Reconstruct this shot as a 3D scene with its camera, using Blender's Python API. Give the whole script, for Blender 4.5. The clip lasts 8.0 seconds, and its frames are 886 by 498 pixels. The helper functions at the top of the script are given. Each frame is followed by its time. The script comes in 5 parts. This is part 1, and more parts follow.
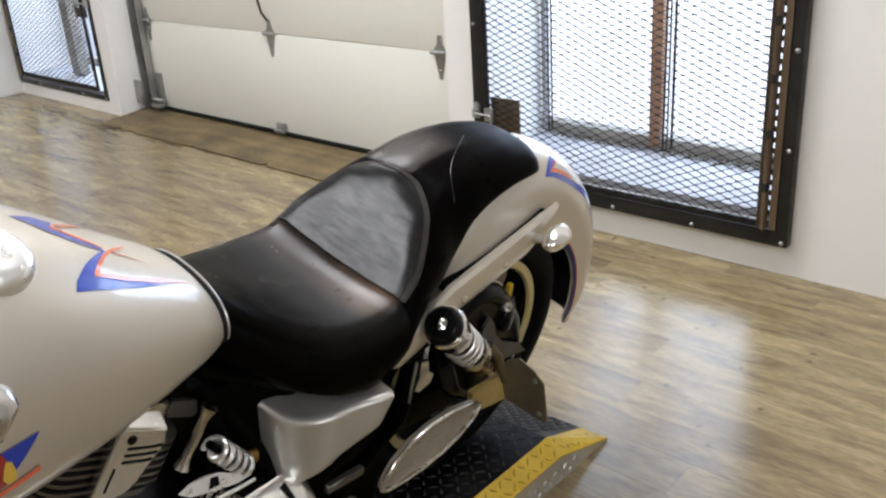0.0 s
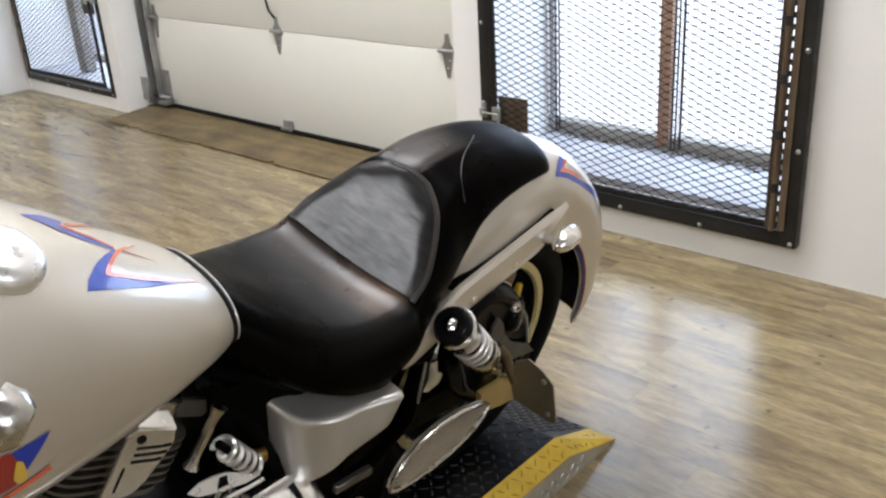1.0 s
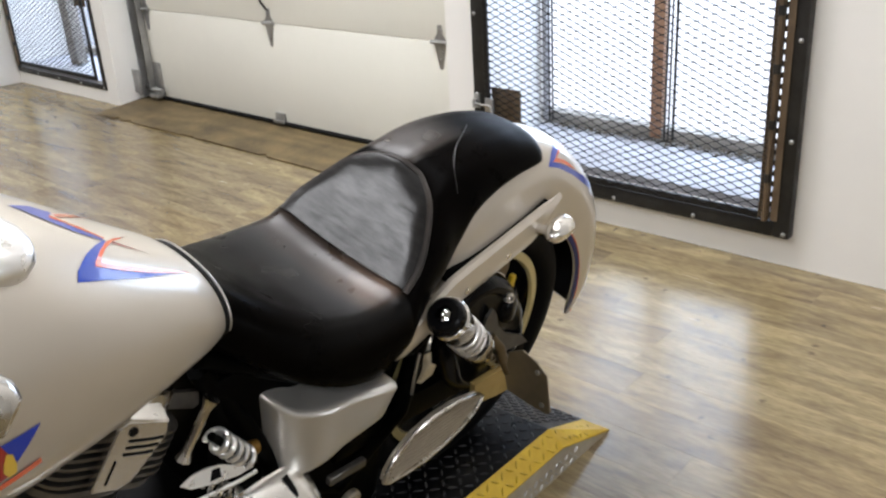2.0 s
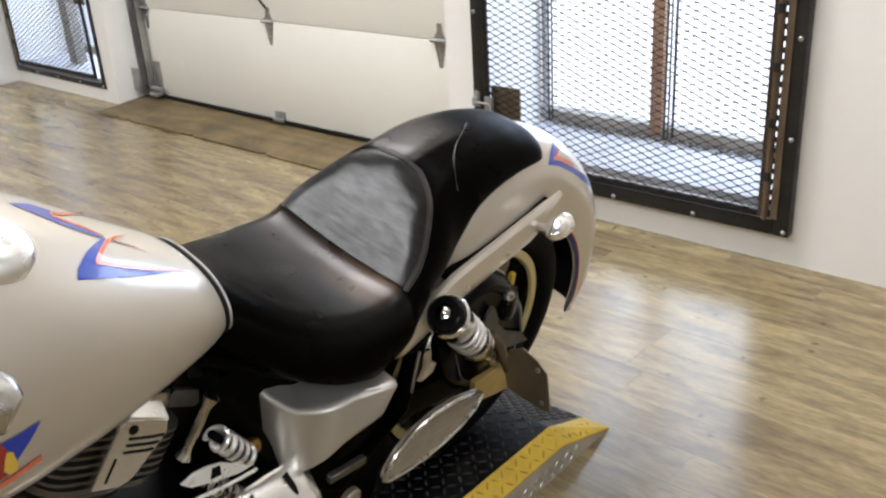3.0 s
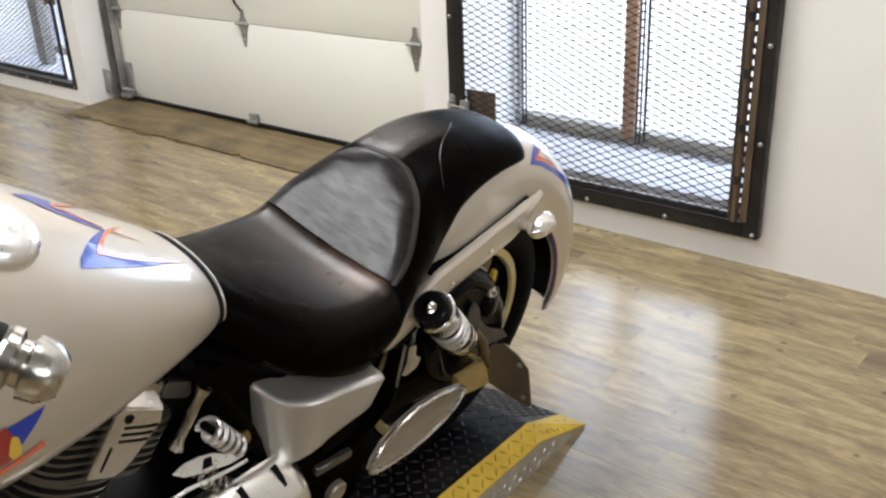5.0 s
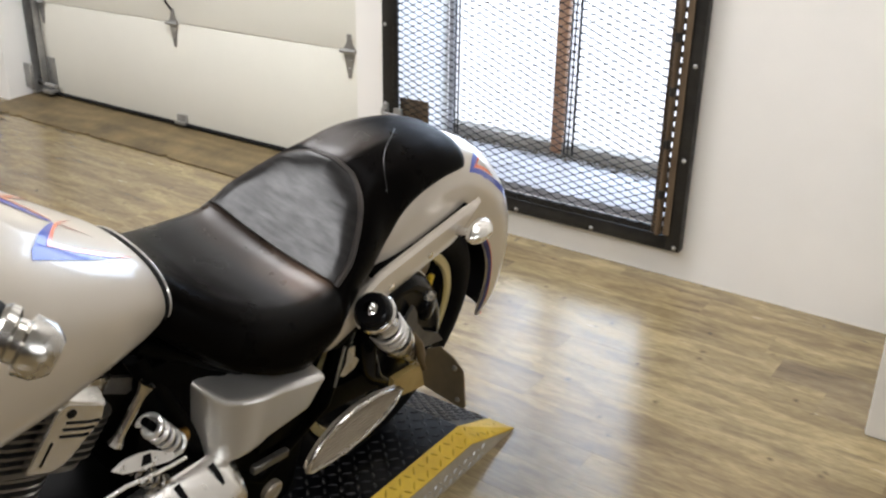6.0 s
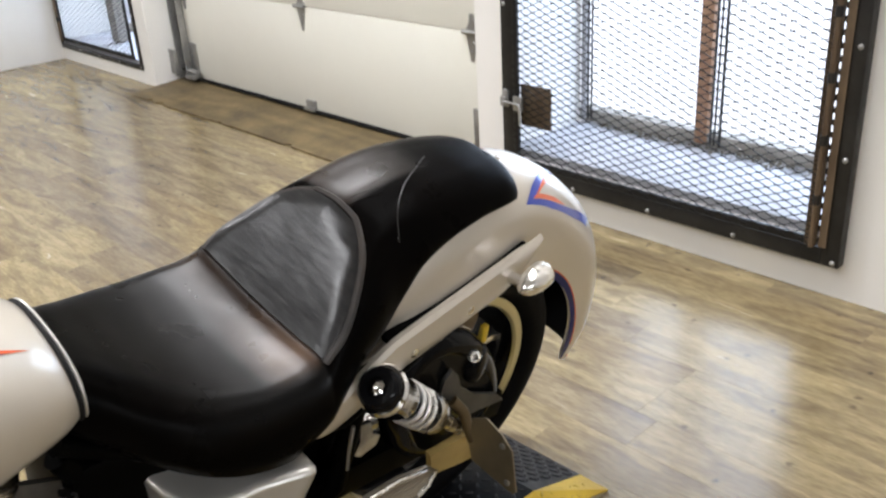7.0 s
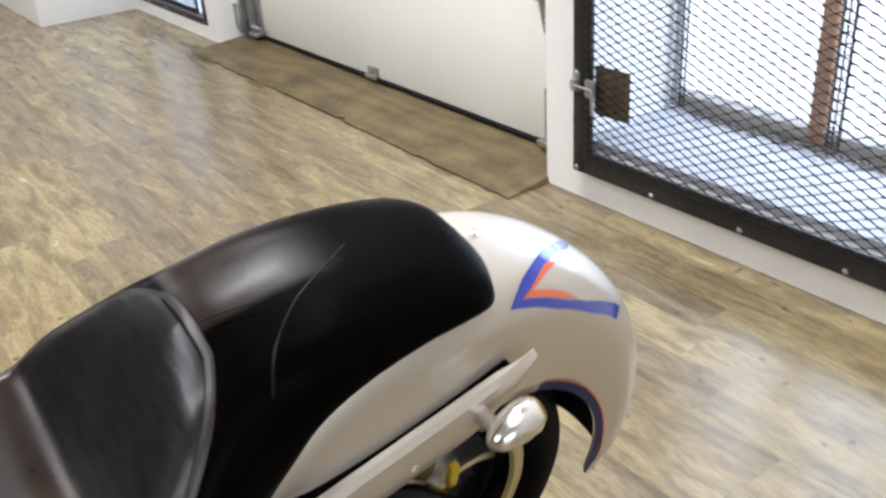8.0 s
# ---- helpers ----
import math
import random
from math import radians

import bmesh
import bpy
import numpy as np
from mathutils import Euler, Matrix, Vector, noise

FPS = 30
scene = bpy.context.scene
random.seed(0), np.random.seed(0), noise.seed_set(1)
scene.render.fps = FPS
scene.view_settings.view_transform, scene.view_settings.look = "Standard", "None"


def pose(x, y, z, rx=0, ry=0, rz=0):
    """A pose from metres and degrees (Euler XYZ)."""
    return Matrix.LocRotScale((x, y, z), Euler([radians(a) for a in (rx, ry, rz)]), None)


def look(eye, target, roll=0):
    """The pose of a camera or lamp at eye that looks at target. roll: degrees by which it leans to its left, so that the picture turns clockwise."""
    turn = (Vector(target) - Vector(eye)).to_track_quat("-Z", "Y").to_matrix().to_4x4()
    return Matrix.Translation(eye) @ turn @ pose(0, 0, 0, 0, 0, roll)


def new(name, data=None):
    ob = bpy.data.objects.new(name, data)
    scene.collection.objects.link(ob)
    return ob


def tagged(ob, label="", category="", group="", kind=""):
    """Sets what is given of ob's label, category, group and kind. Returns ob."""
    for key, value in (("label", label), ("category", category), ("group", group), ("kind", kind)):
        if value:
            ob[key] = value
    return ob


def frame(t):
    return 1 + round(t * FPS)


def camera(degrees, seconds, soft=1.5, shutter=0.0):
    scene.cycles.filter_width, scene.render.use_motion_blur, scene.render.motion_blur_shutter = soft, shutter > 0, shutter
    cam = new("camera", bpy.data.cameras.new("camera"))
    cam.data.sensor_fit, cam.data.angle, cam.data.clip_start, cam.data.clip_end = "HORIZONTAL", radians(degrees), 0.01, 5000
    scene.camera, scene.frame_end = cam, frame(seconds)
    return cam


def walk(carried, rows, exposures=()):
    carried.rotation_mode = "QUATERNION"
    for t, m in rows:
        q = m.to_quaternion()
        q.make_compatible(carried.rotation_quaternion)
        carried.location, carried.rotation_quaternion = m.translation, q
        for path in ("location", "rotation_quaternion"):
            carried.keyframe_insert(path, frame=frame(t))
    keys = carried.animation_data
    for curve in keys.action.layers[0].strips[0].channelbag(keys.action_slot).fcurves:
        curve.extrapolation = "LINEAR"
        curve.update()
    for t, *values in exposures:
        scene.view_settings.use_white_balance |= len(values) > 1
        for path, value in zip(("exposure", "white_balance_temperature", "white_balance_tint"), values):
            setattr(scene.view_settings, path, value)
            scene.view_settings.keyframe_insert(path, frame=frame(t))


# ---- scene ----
# The camera: carried by hand along the left side of the motorcycle, then in over the rear fender.
cam = camera(51.6, 8.0, soft=2.35, shutter=0.25)
PATH = [
    (0, (0.142, 0.096, 1.291), (-1.114, 1.444, 0.513), -3.7),
    (0.5, (0.139, 0.095, 1.29), (-1.114, 1.446, 0.512), -3.7),
    (1, (0.131, 0.095, 1.292), (-1.131, 1.435, 0.511), -3.5),
    (1.5, (0.129, 0.099, 1.289), (-1.123, 1.444, 0.497), -3.5),
    (3, (0.128, 0.098, 1.285), (-1.119, 1.442, 0.486), -3.6),
    (3.5, (0.131, 0.096, 1.284), (-1.113, 1.44, 0.482), -3.3),
    (4, (0.132, 0.095, 1.281), (-1.105, 1.445, 0.478), -3.0),
    (4.2, (0.134, 0.088, 1.281), (-1.103, 1.439, 0.479), -2.8),
    (5.3, (0.125, 0.031, 1.286), (-1.036, 1.45, 0.493), -2.3),
    (5.5, (0.123, 0.014, 1.281), (-1.009, 1.459, 0.488), -1.9),
    (5.8, (0.121, -0.002, 1.285), (-0.954, 1.501, 0.52), -0.1),
    (6, (0.123, 0.005, 1.289), (-0.942, 1.51, 0.515), 0.9),
    (6.2, (0.107, 0.051, 1.271), (-1.014, 1.478, 0.429), -0.4),
    (6.4, (0.098, 0.152, 1.261), (-1.098, 1.52, 0.426), -1.7),
    (6.5, (0.099, 0.211, 1.265), (-1.141, 1.56, 0.463), -1.7),
    (6.7, (0.096, 0.304, 1.285), (-1.218, 1.615, 0.539), -1.7),
    (6.9, (0.088, 0.381, 1.29), (-1.259, 1.635, 0.507), -2.3),
    (7, (0.078, 0.416, 1.285), (-1.265, 1.64, 0.449), -3.4),
    (7.1, (0.048, 0.453, 1.275), (-1.287, 1.672, 0.42), -3.2),
    (7.2, (0.021, 0.487, 1.267), (-1.31, 1.681, 0.371), -2.7),
    (7.3, (-0.013, 0.53, 1.266), (-1.364, 1.683, 0.347), -2.6),
    (7.5, (-0.082, 0.622, 1.271), (-1.48, 1.734, 0.371), -2.7),
    (7.7, (-0.136, 0.703, 1.278), (-1.521, 1.817, 0.362), -3.9),
    (7.8, (-0.157, 0.756, 1.266), (-1.538, 1.845, 0.312), -4.6),
    (8, (-0.177, 0.889, 1.247), (-1.635, 1.897, 0.32), -4.1),
]
walk(cam, [(t, look(eye, target, roll)) for t, eye, target, roll in PATH], exposures=[(0, -0.1, 6310, 10), (1.5, -0.06, 6320, 10), (2.8, 0.02, 6430, 10), (6.4, 0.02, 6480, 10), (7.2, 0.10, 6320, 10), (8, 0.14, 6180, 10)])

# ---- daylight through the window openings, and unseen lamps added overhead and in the east ----
world = bpy.data.worlds.new("sky")
scene.world = world
world.use_nodes = True
wn = world.node_tree
sky = wn.nodes.new("ShaderNodeTexSky")
sky.sky_type, sky.sun_disc, sky.sun_elevation, sky.sun_rotation = "NISHITA", False, radians(30), radians(20)
wn.links.new(sky.outputs["Color"], wn.nodes["Background"].inputs["Color"])
wn.nodes["Background"].inputs["Strength"].default_value = 0.1


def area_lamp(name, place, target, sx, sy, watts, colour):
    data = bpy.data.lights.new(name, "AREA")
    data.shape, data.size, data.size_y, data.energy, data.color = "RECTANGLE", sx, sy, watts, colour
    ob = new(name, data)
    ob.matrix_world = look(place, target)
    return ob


area_lamp("opening_lamp", (-1.45, 3.60, 1.15), (-1.75, 1.2, 0.1), 1.5, 1.3, 36, (0.60, 0.76, 1.0))
area_lamp("opening_lamp", (-5.62, 3.60, 1.35), (-5.62, 0.9, 0.1), 1.6, 0.75, 70, (0.62, 0.77, 1.0))
# Unseen east window, added to brighten the bike's left flank.
area_lamp("opening_lamp", (5.10, 0.30, 1.55), (-1.0, 0.90, 0.9), 2.2, 1.3, 64, (0.97, 0.98, 1.0))
# Unseen overhead lamps, added and placed for the seat's sheen and general fill.
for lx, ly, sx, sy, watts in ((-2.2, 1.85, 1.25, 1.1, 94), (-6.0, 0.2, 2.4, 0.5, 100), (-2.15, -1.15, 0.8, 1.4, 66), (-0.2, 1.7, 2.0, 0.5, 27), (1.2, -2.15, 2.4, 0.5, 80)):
    area_lamp("added_ceiling_lamp", (lx, ly, 3.14), (lx, ly, 0.0), sx, sy, watts, (0.975, 0.963, 0.975))


# ---- mesh helpers ----
def box(bm, x0, x1, y0, y1, z0, z1, bevel=0.0, seg=2):
    r = bmesh.ops.create_cube(bm, size=1.0)
    vs = r["verts"]
    for v in vs:
        v.co = Vector((x0 + (v.co.x + 0.5) * (x1 - x0), y0 + (v.co.y + 0.5) * (y1 - y0), z0 + (v.co.z + 0.5) * (z1 - z0)))
    if bevel:
        es = list({e for v in vs for e in v.link_edges})
        bmesh.ops.bevel(bm, geom=es, offset=bevel, segments=seg, affect="EDGES", profile=0.5)
    return vs


def loft(bm, rings, caps=True, closed=True):
    rows = [[bm.verts.new(p) for p in ring] for ring in rings]
    n = len(rows[0])
    for a, b in zip(rows, rows[1:]):
        for i in range(n if closed else n - 1):
            j = (i + 1) % n
            bm.faces.new((a[i], a[j], b[j], b[i]))
    if caps and closed:
        bm.faces.new(list(reversed(rows[0])))
        bm.faces.new(rows[-1])
    return rows


def tube(bm, pts, r, n=12, caps=True):
    pts = [Vector(p) for p in pts]
    rads = r if isinstance(r, (list, tuple)) else [r] * len(pts)
    rings = []
    side = None
    for i, p in enumerate(pts):
        d = (pts[min(i + 1, len(pts) - 1)] - pts[max(i - 1, 0)]).normalized()
        if side is None:
            side = d.orthogonal().normalized()
        side = (side - d * side.dot(d)).normalized()
        up = d.cross(side)
        rings.append([p + (side * math.cos(2 * math.pi * k / n) + up * math.sin(2 * math.pi * k / n)) * rads[i] for k in range(n)])
    loft(bm, rings, caps)


def lathe(bm, profile, origin, axis, n=32, closed=False):
    """profile: (along the axis, radius)."""
    axis, origin = Vector(axis).normalized(), Vector(origin)
    a = axis.orthogonal().normalized()
    b = axis.cross(a)
    rings = [[origin + axis * h + (a * math.cos(2 * math.pi * k / n) + b * math.sin(2 * math.pi * k / n)) * max(r, 0.0004) for k in range(n)] for h, r in profile]
    if closed:
        loft(bm, rings + [rings[0]], False)
    else:
        loft(bm, rings, True)


def slab(bm, poly, place, thick):
    """A flat plate: poly are (a, b) pairs, place(a, b, d) gives the point at depth d."""
    loft(bm, [[place(a, b, 0.0) for a, b in poly], [place(a, b, thick) for a, b in poly]])


def spline(keys, t):
    """Smooth value at t through (t, value) keys."""
    ks = [k for k, _ in keys]
    if t <= ks[0]:
        return keys[0][1]
    if t >= ks[-1]:
        return keys[-1][1]
    i = max(j for j in range(len(ks) - 1) if ks[j] <= t)
    (t0, a), (t1, b) = keys[i], keys[i + 1]
    h = t1 - t0

    def slope(j):
        if j == 0 or j == len(keys) - 1:
            k = min(max(j, 1), len(keys) - 1)
            return (keys[k][1] - keys[k - 1][1]) / (ks[k] - ks[k - 1])
        d0 = (keys[j][1] - keys[j - 1][1]) / (ks[j] - ks[j - 1])
        d1 = (keys[j + 1][1] - keys[j][1]) / (ks[j + 1] - ks[j])
        return 0.0 if d0 * d1 <= 0 else 2 * d0 * d1 / (d0 + d1)

    s = (t - t0) / h
    return a * (1 + 2 * s) * (1 - s) ** 2 + b * s * s * (3 - 2 * s) + slope(i) * h * s * (1 - s) ** 2 - slope(i + 1) * h * s * s * (1 - s)


def finish(name, bm, material, smooth=True, sharp=38):
    bmesh.ops.remove_doubles(bm, verts=bm.verts, dist=1e-6)
    bmesh.ops.recalc_face_normals(bm, faces=bm.faces)
    me = bpy.data.meshes.new(name)
    bm.to_mesh(me)
    bm.free()
    me.materials.append(material)
    if smooth:
        me.polygons.foreach_set("use_smooth", [True] * len(me.polygons))
        me.set_sharp_from_angle(angle=radians(sharp))
    return me


def thing(name, bm, material, label, category, kind="", group="", smooth=True):
    return tagged(new(name, finish(name, bm, material, smooth)), label, category, group, kind)


def part(name, bm, material, parent, label="", smooth=True, sharp=38):
    ob = new(name, finish(name, bm, material, smooth, sharp))
    ob.parent = parent
    return tagged(ob, label)


# ---- materials ----
def material(name, base, rough=0.5, metal=0.0, vary=0.0, scale=6.0, bump=0.0, grain=120.0, coat=0.0, spec=0.5, stretch=(1, 1, 1), second=None, rough_vary=0.0, space="Object"):
    m = bpy.data.materials.new(name)
    m.use_nodes = True
    nt = m.node_tree
    p = nt.nodes["Principled BSDF"]
    p.inputs["Base Color"].default_value = (*base, 1)
    p.inputs["Roughness"].default_value = rough
    p.inputs["Metallic"].default_value = metal
    p.inputs["Coat Weight"].default_value = coat
    p.inputs["Specular IOR Level"].default_value = spec
    p.inputs["Coat Roughness"].default_value = 0.05
    tc = nt.nodes.new("ShaderNodeTexCoord")
    mp = nt.nodes.new("ShaderNodeMapping")
    mp.inputs["Scale"].default_value = stretch
    nt.links.new(tc.outputs[space], mp.inputs["Vector"])

    def noise_node(sc, detail=5.0):
        n = nt.nodes.new("ShaderNodeTexNoise")
        n.inputs["Scale"].default_value, n.inputs["Detail"].default_value = sc, detail
        nt.links.new(mp.outputs["Vector"], n.inputs["Vector"])
        return n

    if vary or second:
        big, fine = noise_node(scale), noise_node(scale * 7, 3.0)
        add = nt.nodes.new("ShaderNodeMath")
        add.operation = "MULTIPLY_ADD"
        add.inputs[1].default_value = 0.35
        nt.links.new(fine.outputs["Fac"], add.inputs[0])
        nt.links.new(big.outputs["Fac"], add.inputs[2])
        ramp = nt.nodes.new("ShaderNodeValToRGB")
        ramp.color_ramp.elements[0].position, ramp.color_ramp.elements[1].position = 0.45, 0.9
        dark = second or tuple(c * (1 - vary) for c in base)
        ramp.color_ramp.elements[0].color = (*dark, 1)
        ramp.color_ramp.elements[1].color = (*base, 1)
        nt.links.new(add.outputs[0], ramp.inputs["Fac"])
        nt.links.new(ramp.outputs["Color"], p.inputs["Base Color"])
    if rough_vary:
        rn = noise_node(scale * 3)
        mr = nt.nodes.new("ShaderNodeMapRange")
        mr.inputs["From Min"].default_value, mr.inputs["From Max"].default_value = 0.3, 0.7
        mr.inputs["To Min"].default_value, mr.inputs["To Max"].default_value = max(0.02, rough - rough_vary), rough + rough_vary
        nt.links.new(rn.outputs["Fac"], mr.inputs["Value"])
        nt.links.new(mr.outputs["Result"], p.inputs["Roughness"])
    if bump:
        bn = noise_node(grain, 4.0)
        b = nt.nodes.new("ShaderNodeBump")
        b.inputs["Strength"].default_value, b.inputs["Distance"].default_value = bump, 0.002
        nt.links.new(bn.outputs["Fac"], b.inputs["Height"])
        nt.links.new(b.outputs["Normal"], p.inputs["Normal"])
    return m


def plank_material(name):
    """Printed oak planks: each plank has its own tone, with long streaks and knots."""
    m = bpy.data.materials.new(name)
    m.use_nodes = True
    nt = m.node_tree
    p = nt.nodes["Principled BSDF"]
    tc, info, mp = nt.nodes.new("ShaderNodeTexCoord"), nt.nodes.new("ShaderNodeObjectInfo"), nt.nodes.new("ShaderNodeMapping")
    geo = nt.nodes.new("ShaderNodeNewGeometry")
    mix_r = nt.nodes.new("ShaderNodeMath")
    mix_r.operation = "ADD"
    nt.links.new(info.outputs["Random"], mix_r.inputs[0])
    nt.links.new(geo.outputs["Random Per Island"], mix_r.inputs[1])
    frac = nt.nodes.new("ShaderNodeMath")
    frac.operation = "FRACT"
    nt.links.new(mix_r.outputs[0], frac.inputs[0])
    shift = nt.nodes.new("ShaderNodeVectorMath")
    shift.operation = "SCALE"
    shift.inputs[0].default_value = (37.0, 91.0, 13.0)
    nt.links.new(frac.outputs[0], shift.inputs["Scale"])
    add = nt.nodes.new("ShaderNodeVectorMath")
    add.operation = "ADD"
    nt.links.new(tc.outputs["Object"], add.inputs[0])
    nt.links.new(shift.outputs[0], add.inputs[1])
    mp.inputs["Scale"].default_value = (1.35, 6.6, 1.0)
    nt.links.new(add.outputs[0], mp.inputs["Vector"])
    tone = nt.nodes.new("ShaderNodeValToRGB")
    els = tone.color_ramp.elements
    els[0].position, els[0].color = 0.0, (0.186, 0.143, 0.086, 1)
    els[1].position, els[1].color = 1.0, (0.212, 0.168, 0.099, 1)
    for pos, col in ((0.25, (0.232, 0.185, 0.110)), (0.5, (0.176, 0.141, 0.095)), (0.75, (0.262, 0.213, 0.127))):
        e = els.new(pos)
        e.color = (*col, 1)
    nt.links.new(frac.outputs[0], tone.inputs["Fac"])
    streak = nt.nodes.new("ShaderNodeTexNoise")
    streak.inputs["Scale"].default_value, streak.inputs["Detail"].default_value, streak.inputs["Distortion"].default_value = 3.2, 9.0, 0.7
    nt.links.new(mp.outputs["Vector"], streak.inputs["Vector"])
    sr = nt.nodes.new("ShaderNodeValToRGB")
    sr.color_ramp.elements[0].position, sr.color_ramp.elements[0].color = 0.30, (0.60, 0.565, 0.53, 1)
    sr.color_ramp.elements[1].position, sr.color_ramp.elements[1].color = 0.63, (1.29, 1.27, 1.14, 1)
    nt.links.new(streak.outputs["Fac"], sr.inputs["Fac"])
    mul = nt.nodes.new("ShaderNodeMix")
    mul.data_type, mul.blend_type = "RGBA", "MULTIPLY"
    mul.inputs["Factor"].default_value = 1.0
    nt.links.new(tone.outputs["Color"], mul.inputs["A"])
    nt.links.new(sr.outputs["Color"], mul.inputs["B"])
    grain = nt.nodes.new("ShaderNodeTexNoise")
    grain.inputs["Scale"].default_value, grain.inputs["Detail"].default_value = 24.0, 6.0
    nt.links.new(mp.outputs["Vector"], grain.inputs["Vector"])
    gr = nt.nodes.new("ShaderNodeValToRGB")
    gr.color_ramp.elements[0].position, gr.color_ramp.elements[0].color = 0.32, (0.76, 0.73, 0.69, 1)
    gr.color_ramp.elements[1].position, gr.color_ramp.elements[1].color = 0.60, (1.09, 1.085, 1.07, 1)
    nt.links.new(grain.outputs["Fac"], gr.inputs["Fac"])
    mul2 = nt.nodes.new("ShaderNodeMix")
    mul2.data_type, mul2.blend_type = "RGBA", "MULTIPLY"
    mul2.inputs["Factor"].default_value = 0.9
    nt.links.new(mul.outputs["Result"], mul2.inputs["A"])
    nt.links.new(gr.outputs["Color"], mul2.inputs["B"])
    knots, wob = nt.nodes.new("ShaderNodeTexVoronoi"), nt.nodes.new("ShaderNodeMapRange")
    knots.voronoi_dimensions = "2D"
    knots.inputs["Scale"].default_value = 3.8
    warp = nt.nodes.new("ShaderNodeVectorMath")
    warp.operation = "MULTIPLY_ADD"
    warp.inputs[1].default_value = (0.022, 0.022, 0.0)
    nt.links.new(grain.outputs["Color"], warp.inputs[0])
    nt.links.new(add.outputs[0], warp.inputs[2])
    nt.links.new(warp.outputs[0], knots.inputs["Vector"])
    wob.inputs["From Min"].default_value, wob.inputs["From Max"].default_value = 0.008, 0.040
    wob.inputs["To Min"].default_value, wob.inputs["To Max"].default_value = 0.34, 1.0
    nt.links.new(knots.outputs["Distance"], wob.inputs["Value"])
    spots = nt.nodes.new("ShaderNodeMix")
    spots.data_type, spots.blend_type = "RGBA", "MULTIPLY"
    spots.inputs["Factor"].default_value = 1.0
    nt.links.new(mul2.outputs["Result"], spots.inputs["A"])
    nt.links.new(wob.outputs["Result"], spots.inputs["B"])
    nt.links.new(spots.outputs["Result"], p.inputs["Base Color"])
    rough = nt.nodes.new("ShaderNodeMapRange")
    rough.inputs["To Min"].default_value, rough.inputs["To Max"].default_value = 0.11, 0.34
    nt.links.new(streak.outputs["Fac"], rough.inputs["Value"])
    nt.links.new(rough.outputs["Result"], p.inputs["Roughness"])
    b = nt.nodes.new("ShaderNodeBump")
    b.inputs["Strength"].default_value, b.inputs["Distance"].default_value = 0.12, 0.001
    nt.links.new(grain.outputs["Fac"], b.inputs["Height"])
    nt.links.new(b.outputs["Normal"], p.inputs["Normal"])
    return m


def plywood_material(name):
    """Worn plywood: wandering cathedral grain, grime and a dull face."""
    m = material(name, (0.200, 0.150, 0.076), 0.55, second=(0.085, 0.064, 0.036), scale=5.5, bump=0.25, grain=60, spec=0.3)
    nt = m.node_tree
    p = nt.nodes["Principled BSDF"]
    old = p.inputs["Base Color"].links[0].from_socket
    tc, mp, wv = nt.nodes.new("ShaderNodeTexCoord"), nt.nodes.new("ShaderNodeMapping"), nt.nodes.new("ShaderNodeTexWave")
    mp.inputs["Scale"].default_value = (1.6, 3.0, 1.0)
    nt.links.new(tc.outputs["Object"], mp.inputs["Vector"])
    wv.bands_direction = "Y"
    wv.inputs["Scale"].default_value, wv.inputs["Distortion"].default_value, wv.inputs["Detail"].default_value, wv.inputs["Detail Scale"].default_value = 1.0, 11.0, 3.0, 0.9
    nt.links.new(mp.outputs["Vector"], wv.inputs["Vector"])
    ramp = nt.nodes.new("ShaderNodeValToRGB")
    ramp.color_ramp.elements[0].color, ramp.color_ramp.elements[1].color = (0.58, 0.54, 0.46, 1), (1.25, 1.22, 1.16, 1)
    nt.links.new(wv.outputs["Fac"], ramp.inputs["Fac"])
    mul = nt.nodes.new("ShaderNodeMix")
    mul.data_type, mul.blend_type = "RGBA", "MULTIPLY"
    mul.inputs["Factor"].default_value = 0.38
    nt.links.new(old, mul.inputs["A"])
    nt.links.new(ramp.outputs["Color"], mul.inputs["B"])
    nt.links.new(mul.outputs["Result"], p.inputs["Base Color"])
    return m


def glow(name, colour, strength):
    m = bpy.data.materials.new(name)
    m.use_nodes = True
    nt = m.node_tree
    p = nt.nodes["Principled BSDF"]
    p.inputs["Base Color"].default_value = (*colour, 1)
    p.inputs["Emission Color"].default_value = (*colour, 1)
    p.inputs["Emission Strength"].default_value = strength
    return m


# Unseen walls, made dark so they bounce and mirror little light.
M_UNSEENWALL = material("dark unseen wall", (0.075, 0.058, 0.043), 0.6, vary=0.2, scale=2.0, stretch=(1, 1, 0.2))
M_WALL = material("white wall paint", (0.86, 0.845, 0.81), 0.55, vary=0.06, scale=1.3, bump=0.15, grain=160)
M_DOOR = material("cream door skin", (0.79, 0.78, 0.705), 0.5, vary=0.04, scale=2.0, bump=0.12, grain=220)
# Unseen ceiling, kept grey to damp its bounce and reflections.
M_CEIL = material("grey unseen ceiling", (0.50, 0.49, 0.47), 0.8, vary=0.05, scale=1.0)
M_PLANK = plank_material("oak print planks")
M_GAP = material("plank joint", (0.15, 0.115, 0.07), 0.8, vary=0.3)
M_PLY = plywood_material("weathered plywood")
M_IRON = material("black iron frame", (0.034, 0.033, 0.032), 0.45, 0.4, vary=0.5, scale=9, bump=0.15, rough_vary=0.12)
M_RUST = material("rusty bare steel", (0.225, 0.165, 0.105), 0.5, 0.4, second=(0.09, 0.060, 0.038), scale=7, bump=0.3, stretch=(1, 1, 0.3))
M_MESHSTEEL = material("expanded mesh steel", (0.018, 0.017, 0.0165), 0.55, 0.5, vary=0.4, scale=12)
